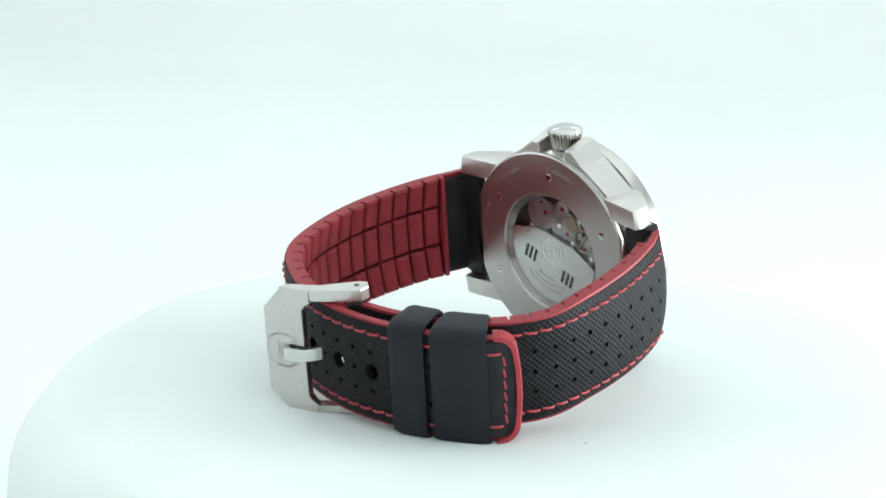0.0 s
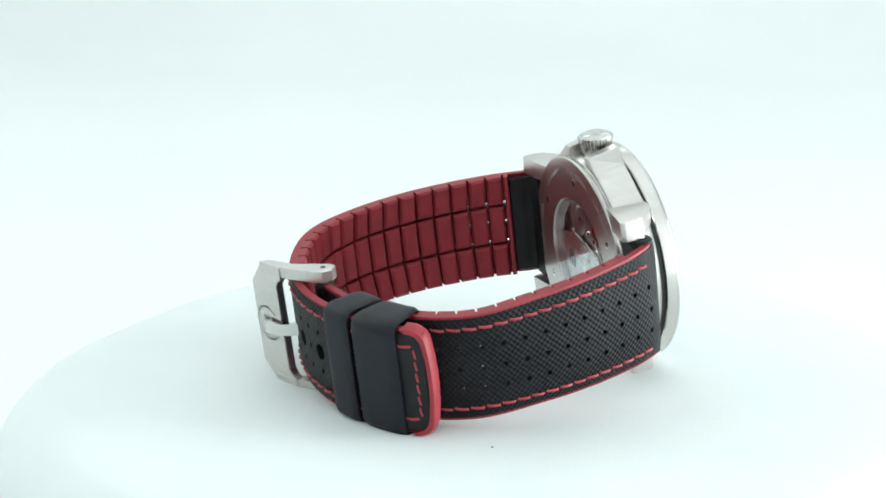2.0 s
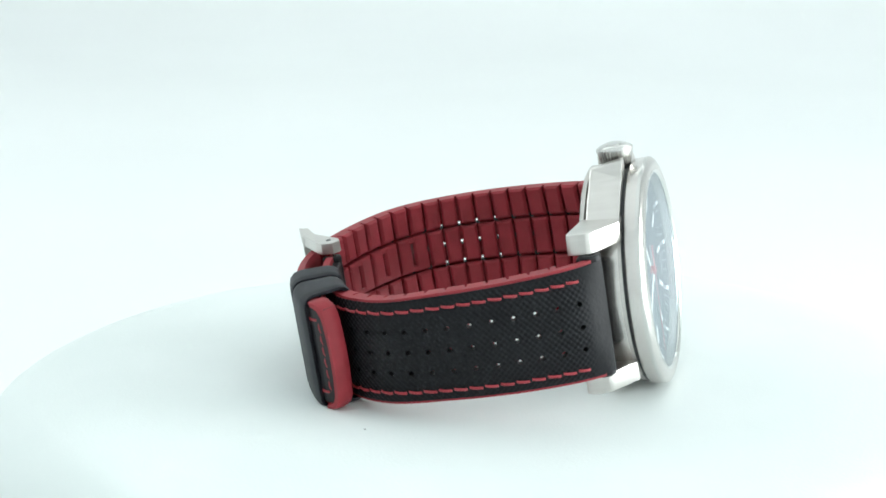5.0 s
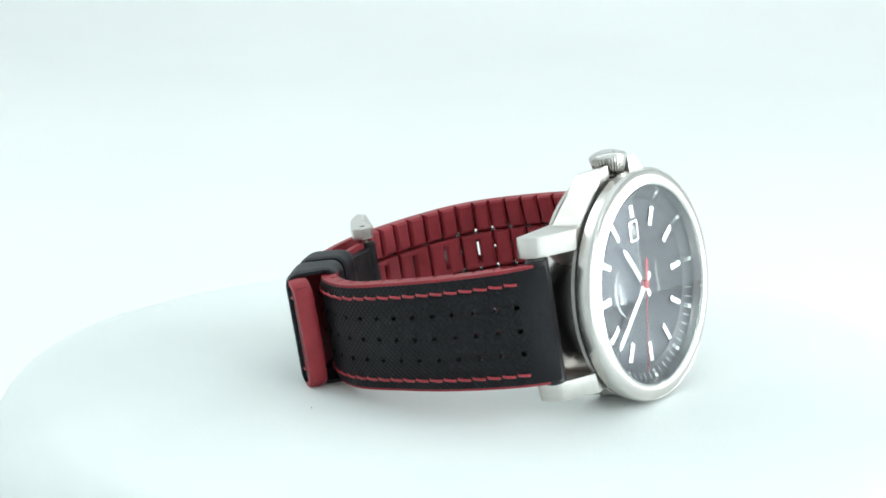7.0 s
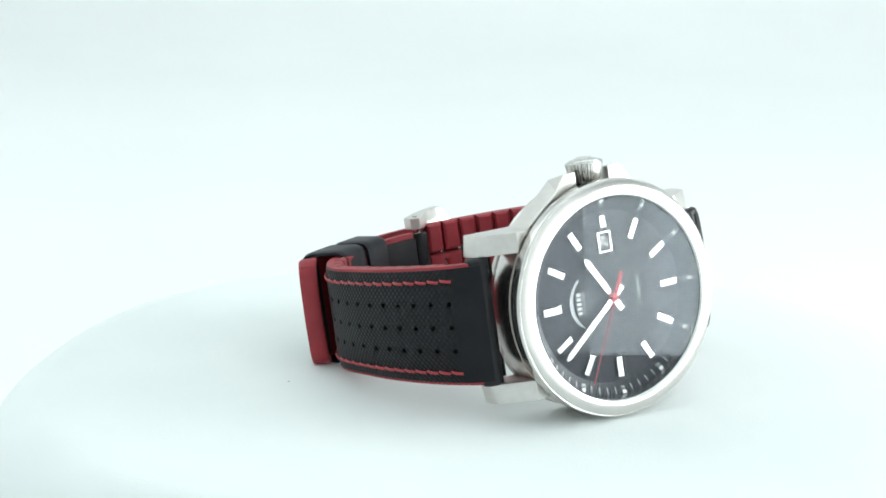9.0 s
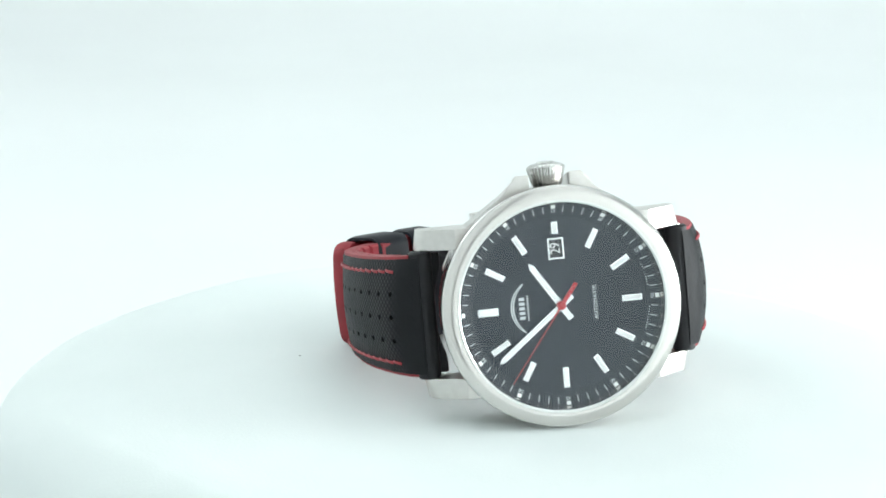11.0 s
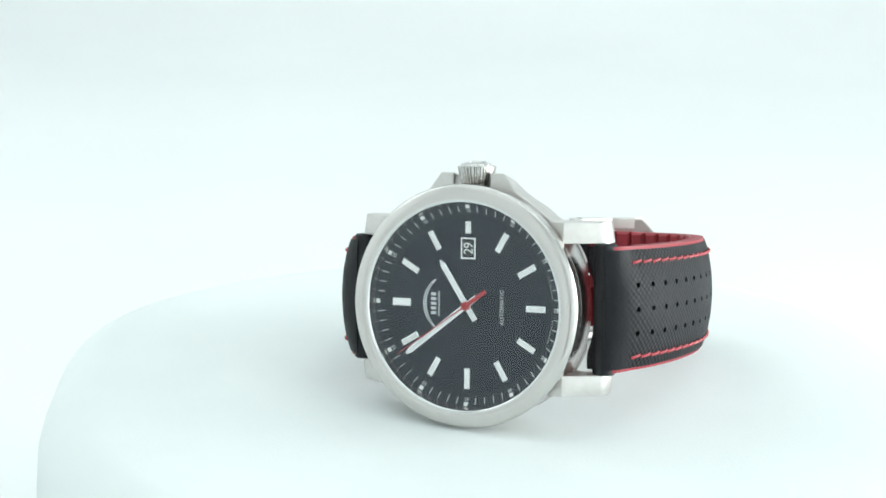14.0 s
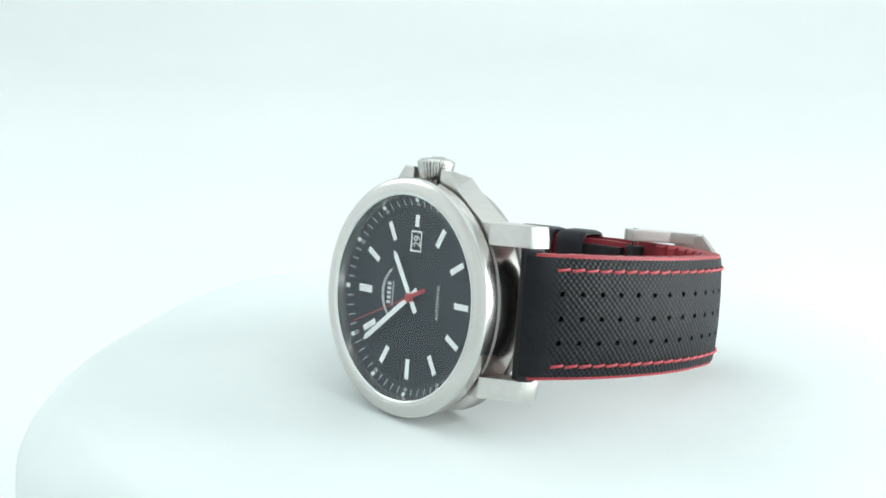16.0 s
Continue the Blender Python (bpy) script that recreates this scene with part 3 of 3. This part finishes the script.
    # tongue resting in a notch of the plate
    pts = [(2.7, -59.4), (0.5, -60.8), (-1.4, -62.6), (-2.3, -65.2), (-3.4, -66.7), (-5.0, -67.6), (-6.6, -68.2)]
    bm = bmesh.new()
    rings = []
    for i, (y, z) in enumerate(pts):
        q = Vector((0, *pts[min(i + 1, len(pts) - 1)])) - Vector((0, *pts[max(i - 1, 0)]))
        q.normalize()
        nn = Vector((0, -q.z, q.y)) * 0.45
        p = Vector((0, y, z))
        rings.append([bm.verts.new(p + nn + Vector((c - 1.15, 0, 0))), bm.verts.new(p + nn + Vector((c + 1.15, 0, 0))),
                      bm.verts.new(p - nn + Vector((c + 1.15, 0, 0))), bm.verts.new(p - nn + Vector((c - 1.15, 0, 0)))])
    for r0, r1 in zip(rings, rings[1:]):
        for k in range(4):
            bm.faces.new((r0[k], r0[(k + 1) % 4], r1[(k + 1) % 4], r1[k]))
    bm.faces.new(rings[0]), bm.faces.new(rings[-1])
    # the notch isn't cut: a black block gives its shade
    part("tongue_notch", leaned(moved(block(c - 1.5, c + 1.5, -0.4, 3.1, -0.2, 0.06), Matrix.Translation(a + out * 1.7) @ Matrix.Rotation(math.atan2(along.z, along.y), 4, "X"))), RECESS_SHADE, root, "black block standing for the shaded notch round the tongue")
    part("tongue", leaned(bm), POLISHED, root, "polished steel tongue")


# ---------------------------------------------------------------- watch head


def build_case(watch):
    root = new("case")
    root.parent = watch
    root["label"] = "brushed stainless steel case with straight lugs"
    part("case_band", lathe([(17.0, -0.75), (20.1, -0.75), (20.2, -1.1), (20.1, -3.0), (19.9, -6.6), (19.2, -8.0), (17.0, -8.0)], 128), BRUSHED, root, smooth=True, angle=12)
    # black ring in place of the shade between bezel and case
    part("gap_ring", lathe([(18.0, -0.2), (20.3, -0.2), (20.3, -0.95), (18.0, -0.95)], 128), RECESS_SHADE, root, "black ring standing for the shade in the gap under the bezel", smooth=True)
    # bezel: short drum, chamfer and broad brushed slope down to the crystal
    part("bezel", lathe([(17.6, -0.3), (20.6, -0.3), (20.85, -0.1), (20.9, 0.1), (20.98, 2.0), (20.8, 2.45), (20.3, 2.8), (19.5, 3.05), (18.5, 3.12), (18.15, 3.0), (17.95, 2.75), (17.85, 1.9), (17.6, 1.2)], 160), BEZEL, root,
         "wide satin steel bezel", smooth=True, angle=24)
    part("bezel_lip", lathe([(17.8, 2.5), (18.5, 3.0), (18.48, 3.15), (18.32, 3.2), (18.1, 3.15), (17.92, 2.95), (17.8, 2.7)], 160), POLISHED, root, "polished inner edge of the bezel", smooth=True, angle=60)
    part("bezel_rim", lathe([(20.6, 1.7), (21.0, 1.82), (21.04, 2.05), (20.93, 2.3), (20.72, 2.54), (20.55, 2.5)], 160), CROWN, root, "polished outer edge of the bezel", smooth=True, angle=60)
    # lugs
    for sx in (-1, 1):
        for sy in (-1, 1):
            prof = [(13.0, -0.8), (17.2, -0.75), (22.7, -4.65), (23.2, -5.15), (23.5, -5.9), (23.7, -7.2), (23.65, -8.5), (23.2, -9.35), (18.4, -8.7), (14.0, -8.0)]
            o = [(y * sy, z) for y, z in prof]
            short = [((y - (0.6 if y > 20 else 0.0)) * sy, z) for y, z in prof]
            part("lug", prism(o, 14.85 * sx, 11.25 * sx, 0, short, 0.18), BRUSHED, root, smooth=True, angle=34)
    # crown guards: faceted shoulders on both sides of the crown
    for sy in (-1, 1):
        front = [(14.0, 3.4), (22.9, 3.45), (22.9, 5.9), (20.0, 8.1), (15.0, 15.0), (14.6, 17.0), (12.0, 17.0), (12.0, 3.4)]
        rear = [(14.0, 3.4), (21.6, 3.45), (21.6, 5.2), (19.4, 7.9), (14.8, 14.8), (14.5, 17.0), (12.0, 17.0), (12.0, 3.4)]
        part("crown_guard", prism([(x, y * sy) for x, y in front], -7.1, -0.95, 2, [(x, y * sy) for x, y in rear], 0.28), BRUSHED, root)
    # spring bars and polished hollows between the lugs
    for sy in (-1, 1):
        part("spring_bar", moved(lathe([(0.05, -11.4), (0.8, -11.4), (0.8, 11.4), (0.05, 11.4)], 16, False, axis="x"), Matrix.Translation((0, 22.95 * sy, -5.6))), POLISHED, root)
    part("hollow", lathe([(17.4, -1.6), (20.3, -1.6), (20.3, -6.4), (19.95, -7.3), (17.4, -7.4)], 128), BEZEL, root, "satin case flank", smooth=True, angle=50)
    return root


def build_crown(watch):
    root = new("crown")
    root.parent = watch
    root["label"] = "fluted polished steel winding crown"
    bm = bmesh.new()
    n = 120
    zc = -3.0
    prof = [(20.3, 2.3, 0.0), (20.7, 2.5, 0.6), (21.1, 2.75, 1.0), (23.7, 3.4, 1.0), (23.95, 3.3, 0.7), (24.2, 2.95, 0.0), (24.45, 2.4, 0.0), (24.6, 1.6, 0.0), (24.8, 1.5, 0.0), (24.85, 0.3, 0.0)]
    rings = []
    for x, r, flute in prof:
        ring = []
        for i in range(n):
            a = 2 * math.pi * i / n
            rr = r - flute * (0.42 if i % 4 in (0, 1) else 0.0)
            ring.append(bm.verts.new((x, rr * math.cos(a), zc + rr * math.sin(a))))
        rings.append(ring)
    for a, b in zip(rings, rings[1:]):
        for i in range(n):
            bm.faces.new((a[i], a[(i + 1) % n], b[(i + 1) % n], b[i]))
    bm.faces.new(rings[0]), bm.faces.new(rings[-1])
    part("grip", bm, CROWN, root, smooth=True, angle=25)
    part("stem_collar", moved(lathe([(0.05, 18.5), (2.4, 18.5), (2.4, 20.5), (0.05, 20.5)], 32, False, axis="x"), Matrix.Translation((0, 0, zc))), RECESS_SHADE, root)


def bar(cx, cy, w, h, z, turn=0.0, t=0.03):
    return moved(block(-w / 2, w / 2, -h / 2, h / 2, 0, t), Matrix.Translation((cx, cy, z)) @ Matrix.Rotation(radians(turn), 4, "Z"))


def build_dial(watch):
    root = new("dial")
    root.parent = watch
    root["label"] = "matt black dial with silver baton markers"
    part("dial_plate", lathe([(0.05, -0.4), (15.4, -0.4), (15.4, 0.0), (0.05, 0.0)], 128, False), DIAL, root, smooth=True)
    part("flange", lathe([(15.2, -0.3), (15.3, 0.02), (15.8, 0.12), (18.05, 1.25), (18.05, -0.3)], 160), FLANGE, root, "sloping black minute ring", smooth=True, angle=30)
    slope = math.atan2(1.13, 2.25)

    def on_flange(bm, r, deg):
        """Lay something drawn flat (its top to +y) on the sloping ring."""
        z = 0.12 + (r - 15.8) * 1.13 / 2.25 + 0.02
        moved(bm, Matrix.Translation((0, r, z)) @ Matrix.Rotation(slope, 4, "X"))
        return turned(bm, deg)

    tick = []
    for k in range(60):
        if k % 5:
            tick.append(on_flange(bar(0, 0, 0.13, 1.25, 0), 16.7, 6 * k))
    part("minute_ticks", merged(*tick), PRINT, root, "fine white minute strokes")
    for k in range(12):
        mk = on_flange(bar(0, 0.38, 0.78, 0.70, 0), 16.8, 30 * k)
        part("minute_square", mk, LUME, root)
        if k:
            t = lettering("%02d" % (5 * k), 0.92)
            part("minute_number", on_flange(moved(t, Matrix.Translation((0, -0.52, 0.01))), 16.8, 30 * k), PRINT, root)
    for k in range(12):
        r0, r1 = (10.9, 14.55)
        if k == 3:
            r0 = 12.4
        w = 1.14 if k else 1.4
        m = new("hour_marker")
        m.parent = root
        m["label"] = "applied silver baton hour marker"
        frame_bm = prism([(-w / 2, r0), (w / 2, r0), (w / 2, r1), (-w / 2, r1)], 0.0, 0.42, 2, None, 0.08)
        part("baton", turned(frame_bm, 30 * k), SILVER, m)
        part("lume_strip", turned(bar(0, (r0 + r1) / 2, w - 0.44, r1 - r0 - 0.5, 0.421), 30 * k), LUME, m)
    # date window at 3 o'clock
    d = new("date_window")
    d.parent = root
    d["label"] = "framed white date window showing 29"
    for x0, x1, y0, y1 in ((8.0, 11.75, -1.42, -1.1), (8.0, 11.75, 1.1, 1.42), (8.0, 8.32, -1.1, 1.1), (11.43, 11.75, -1.1, 1.1)):
        part("date_frame", block(x0, x1, y0, y1, 0.0, 0.36, 0.05), SILVER, d)
    part("date_disc", block(8.3, 11.45, -1.12, 1.12, 0.0, 0.06), INK, d, "black date disc")
    part("date_number", moved(lettering("29", 2.5, 0.92), Matrix.Translation((9.87, 0.0, 0.09)) @ Matrix.Scale(0.88, 4, (1, 0, 0))), DATE, d, "white number 29")
    # words and emblem
    part("word", moved(lettering("AUTOMATIC", 0.98, 1.1), Matrix.Translation((-0.1, -6.3, 0.02))), PRINT, root, "white word")
    band = []
    for k in range(25):
        a = radians(-54 + 108 * k / 24)
        wide = 0.22 + 0.42 * math.cos(a * 1.5)
        band.append(((5.2 + wide / 2) * math.sin(a), 3.2 + (5.2 + wide / 2) * math.cos(a), (5.2 - wide / 2) * math.sin(a), 3.2 + (5.2 - wide / 2) * math.cos(a)))
    outline = [q[:2] for q in band] + [q[2:] for q in reversed(band)]
    part("banner", prism(outline, 0.004, 0.03, 2), PRINT, root, "white arched banner")
    dark = []
    for k in range(19):
        a = radians(-41 + 82 * k / 18)
        dark.append(bar(5.2 * math.sin(a), 3.2 + 5.2 * math.cos(a), 0.20, 0.24, 0.031, -math.degrees(a), 0.012))
    part("banner_print", merged(*dark), INK, root, "dark strokes on the banner")
    bits = []
    for k in range(5):
        bits.append(bar(-1.64 + 0.82 * k, 6.7, 0.52, 0.98, 0.0))
    for k in range(12):
        bits.append(bar(-2.1 + 0.38 * k, 5.65, 0.22, 0.36, 0.0))
    part("emblem", merged(*bits), PRINT, root, "white arched emblem of plain bars")
    foot = []
    for s in (-1, 1):
        for k in range(9):
            a = radians(180 + s * (7 + 1.7 * k))
            foot.append(on_flange(bar(0, -1.05, 0.14, 0.2, 0), 16.8, math.degrees(a)))
    part("foot_print", merged(*foot), PRINT, root, "tiny white print at the foot of the dial")
    return root


def hand(width, tip, tail, z0, z1, point):
    o = [(-width / 2, -tail), (width / 2, -tail), (width / 2, tip - point), (0.12, tip), (-0.12, tip), (-width / 2, tip - point)]
    return prism(o, z0, z1, 2, None, 0.04)


def build_hands(watch):
    for name, w, tip, tail, z, deg, lab in (("hour_hand", 1.12, 9.2, 3.0, 0.75, 56.6, "white baton hour hand"), ("minute_hand", 1.06, 14.6, 2.6, 1.05, 322.0, "white baton minute hand")):
        h = new(name)
        h.parent = watch
        h["label"] = lab
        part("blade", turned(hand(w, tip, tail, z, z + 0.16, 0.9), deg), SILVER, h)
        part("lume_strip", turned(prism([(-w / 2 + 0.2, 1.4), (w / 2 - 0.2, 1.4), (w / 2 - 0.2, tip - 1.1), (0.0, tip - 0.6), (-w / 2 + 0.2, tip - 1.1)], z + 0.161, z + 0.19, 2), deg), LUME, h)
    s = new("second_hand")
    s.parent = watch
    s["label"] = "thin red sweep second hand"
    part("needle", prism([(-0.10, 0.0), (0.10, 0.0), (0.05, 15.9), (-0.05, 15.9)], 1.42, 1.52, 2), RED, s)
    part("counterweight", prism([(-0.36, -4.7), (0.36, -4.7), (0.36, -1.0), (0.16, 0.0), (-0.16, 0.0), (-0.36, -1.0)], 1.40, 1.54, 2, None, 0.03), RED, s)
    part("hub", lathe([(0.05, 0.7), (0.78, 0.7), (0.78, 1.5), (0.6, 1.65), (0.05, 1.65)], 32, False), RED, s, smooth=True)
    return s


def toothed(x, y, r, z0, z1, n):
    """A small gear."""
    o = []
    for i in range(2 * n):
        a = math.pi * i / n
        rr = r if i % 2 else r * 0.9
        o.append((x + rr * math.cos(a), y + rr * math.sin(a)))
    return prism(o, z0, z1, 2)


def build_back(watch):
    root = new("case_back")
    root.parent = watch
    root["label"] = "steel display case back with engraving and six screws"
    root.location = (0, 0, 0.7 * MM)
    # ring with flat sides towards the strap
    bm = bmesh.new()
    n = 144
    rows = []

    def rim_at(a, r, cut):
        x, y = r * math.cos(a), r * math.sin(a)
        return x, max(-cut, min(cut, y))

    for r, cut, z in ((19.2, 17.9, -7.9), (20.2, 18.7, -8.3), (20.3, 18.8, -8.9), (19.95, 18.4, -9.15), (None, None, -9.2), (None, 0, -8.3)):
        ring = []
        for i in range(n):
            a = 2 * math.pi * i / n
            if r:
                x, y = rim_at(a, r, cut)
            else:
                rr = 12.2 if cut is None else 11.7
                x, y = rr * math.cos(a), rr * math.sin(a)
            ring.append(bm.verts.new((x, y, z)))
        rows.append(ring)
    for a, b in zip(rows, rows[1:]):
        for i in range(n):
            bm.faces.new((a[i], a[(i + 1) % n], b[(i + 1) % n], b[i]))
    part("back_ring", bm, BACK, root, "circularly brushed steel ring", smooth=True, angle=18)
    glass_face("back_crystal", [(11.9, -9.0), (11.5, -9.04), (6.0, -9.05)], -1, root, "clear crystal over the movement")
    for k in range(6):
        a = 30 + 60 * k
        sc = new("screw")
        sc.parent = root
        at = Matrix.Rotation(radians(a - 28), 4, "Z") @ Matrix.Translation((15.8, 0, 0))
        part("screw_head", moved(lathe([(0.05, -9.22), (0.62, -9.22), (0.75, -9.17), (0.75, -9.0), (0.05, -9.0)], 20, False), at), POLISHED, sc, smooth=True)
        # slot not cut: a thin black bar paints its shade on the head
        part("screw_slot", moved(block(-0.6, 0.6, -0.12, 0.12, -9.25, -9.222), at @ Matrix.Rotation(radians(50 * k), 4, "Z")), RECESS_SHADE, sc)
    # engraving: plain bars round the ring
    marks = []
    random.seed(5)
    for a0, a1 in ((-8, 22), (32, 66), (96, 140), (152, 178), (190, 236), (250, 296), (312, 338)):
        a = a0
        while a < a1:
            w = random.choice((0.5, 0.8, 1.1))
            at = Matrix.Rotation(radians(a), 4, "Z") @ Matrix.Translation((17.5 + random.uniform(-0.05, 0.05), 0, 0))
            marks.append(moved(bar(0, 0, 0.85, 0.11, -9.226, 0, 0.02), at))
            if w > 0.6:
                marks.append(moved(bar(random.choice((-0.37, 0, 0.37)), w * 0.17, 0.11, w * 0.34, -9.226, 0, 0.02), at))
            a += w * 2.2 + (2.2 if random.random() < 0.12 else 0)
    part("engraving", merged(*marks), ENGRAVED, root, "shallow engraved marks")
    # movement
    mv = new("movement")
    mv.parent = watch
    mv["label"] = "automatic movement with rotor behind the back crystal"
    mv.location = (0, 0, 0.6 * MM)
    # plate in near-black: the shade deep in the movement is its colour
    part("main_plate", lathe([(0.05, -6.6), (12.1, -6.6), (12.1, -6.0), (0.05, -6.0)], 96, False), RECESS_SHADE, mv)
    part("holder_ring", lathe([(11.0, -6.6), (12.3, -6.6), (12.3, -8.6), (11.8, -8.6), (11.0, -7.4)], 96), MOVE, mv, smooth=True)
    for x, y, r in ((4.5, 3.0, 4.0), (6.5, -4.0, 3.4), (1.5, 7.5, 3.0), (-1.0, -6.0, 4.4), (8.0, 1.5, 2.2)):
        part("bridge", moved(lathe([(0.05, -7.1), (r - 0.2, -7.1), (r, -6.95), (r, -6.6), (0.05, -6.6)], 48, False), Matrix.Translation((x, y, 0))), MOVE, mv, smooth=True)
    for x, y in ((4.2, 3.2), (7.2, -2.6), (2.2, 7.8), (5.6, 6.2), (9.0, 2.0)):
        part("jewel", moved(lathe([(0.05, -7.25), (0.35, -7.25), (0.45, -7.15), (0.45, -7.0), (0.05, -7.0)], 16, False), Matrix.Translation((x, y, 0))), JEWEL, mv, smooth=True)
    part("wheel", toothed(6.6, 4.4, 1.7, -7.32, -7.14, 36), BRASS, mv, "gilt train wheel")
    part("wheel", toothed(8.6, -1.2, 1.3, -7.4, -7.2, 30), MOVE, mv)
    part("balance_wheel", moved(lathe([(2.0, -7.5), (2.5, -7.5), (2.5, -7.3), (2.0, -7.3)], 40), Matrix.Translation((4.0, 7.6, 0))), BRASS, mv)
    part("balance_arm", moved(block(-2.1, 2.1, -0.2, 0.2, -7.48, -7.34), Matrix.Translation((4.0, 7.6, 0)) @ Matrix.Rotation(0.6, 4, "Z")), BRASS, mv)
    for x, y in ((2.6, 4.6), (9.2, -3.4), (5.4, 1.2), (0.6, 9.4), (7.6, 6.6), (3.6, -6.4)):
        part("bridge_screw", moved(lathe([(0.05, -7.3), (0.42, -7.3), (0.5, -7.2), (0.5, -7.0), (0.05, -7.0)], 14, False), Matrix.Translation((x, y, 0))), POLISHED, mv, smooth=True)
    # rotor: heavy half disc, round hub
    o = []
    for k in range(33):
        a = radians(168 + 188 * k / 32)
        o.append((11.0 * math.cos(a), 11.0 * math.sin(a)))
    o += [(5.2, 2.4), (2.6, 2.9), (-1.0, 3.2), (-5.0, 3.6)]
    rot = prism(o, -8.0, -7.5, 2, None, 0.1)
    part("rotor", moved(rot, Matrix.Rotation(radians(-72), 4, "Z")), ROTOR, mv, "brushed steel winding rotor")
    words = []
    for rr, n, a0, a1 in ((8.6, 22, 238, 300), (7.4, 16, 246, 292), (6.2, 12, 250, 288)):
        for k in range(n):
            a = a0 + (a1 - a0) * k / (n - 1) - 72
            words.append(moved(bar(0, 0, 0.62, 0.16, -8.02, 0, 0.015), Matrix.Rotation(radians(a), 4, "Z") @ Matrix.Translation((rr, 0, 0))))
    part("rotor_print", merged(*words), ENGRAVED, mv, "engraved marks on the rotor")
    for r in (0.9, 1.7, 2.5):
        part("rotor_hub", lathe([(r - 0.32, -8.0), (r - 0.32, -8.12), (r + 0.1, -8.12), (r + 0.1, -8.0)], 40), POLISHED, mv, smooth=True)
    for sgn in (-1, 1):
        for k in range(3):
            # slots painted as black bars on the rotor, for their inner shade
            part("rotor_slot", moved(block(-0.36, 0.36, -1.4, 1.4, -8.03, -8.002), Matrix.Rotation(radians(-72), 4, "Z") @ Matrix.Translation((sgn * (3.9 + 1.15 * k), -3.6, 0))), RECESS_SHADE, mv)


def build_watch():
    watch = tagged(new("wristwatch"), "steel wristwatch, black dial, black and red strap, standing on its side", "wristwatch")
    watch.matrix_world = STAND
    build_case(watch)
    build_crown(watch)
    build_dial(watch)
    second = build_hands(watch)
    glass_face("crystal", [(18.0, 2.5), (17.85, 2.7), (17.6, 2.78), (9.0, 2.78)], 1, watch, "clear sapphire crystal")
    build_back(watch)
    build_strap(watch)
    build_buckle(watch)
    return watch, second


build_tent()
table = build_turntable()
watch, second = build_watch()


def motions():
    walk(table, [(t, Matrix.Rotation(-radians(a), 4, "Z")) for t, a in TURN])
    walk(watch, [(t, Matrix.Rotation(-radians(a), 4, "Z") @ STAND) for t, a in TURN])
    walk(second, [(t, Matrix.Rotation(-radians(325.0 + 6.0 * (t - 14.0)), 4, "Z")) for t in (0, 4, 8, 12, 16)])


motions()
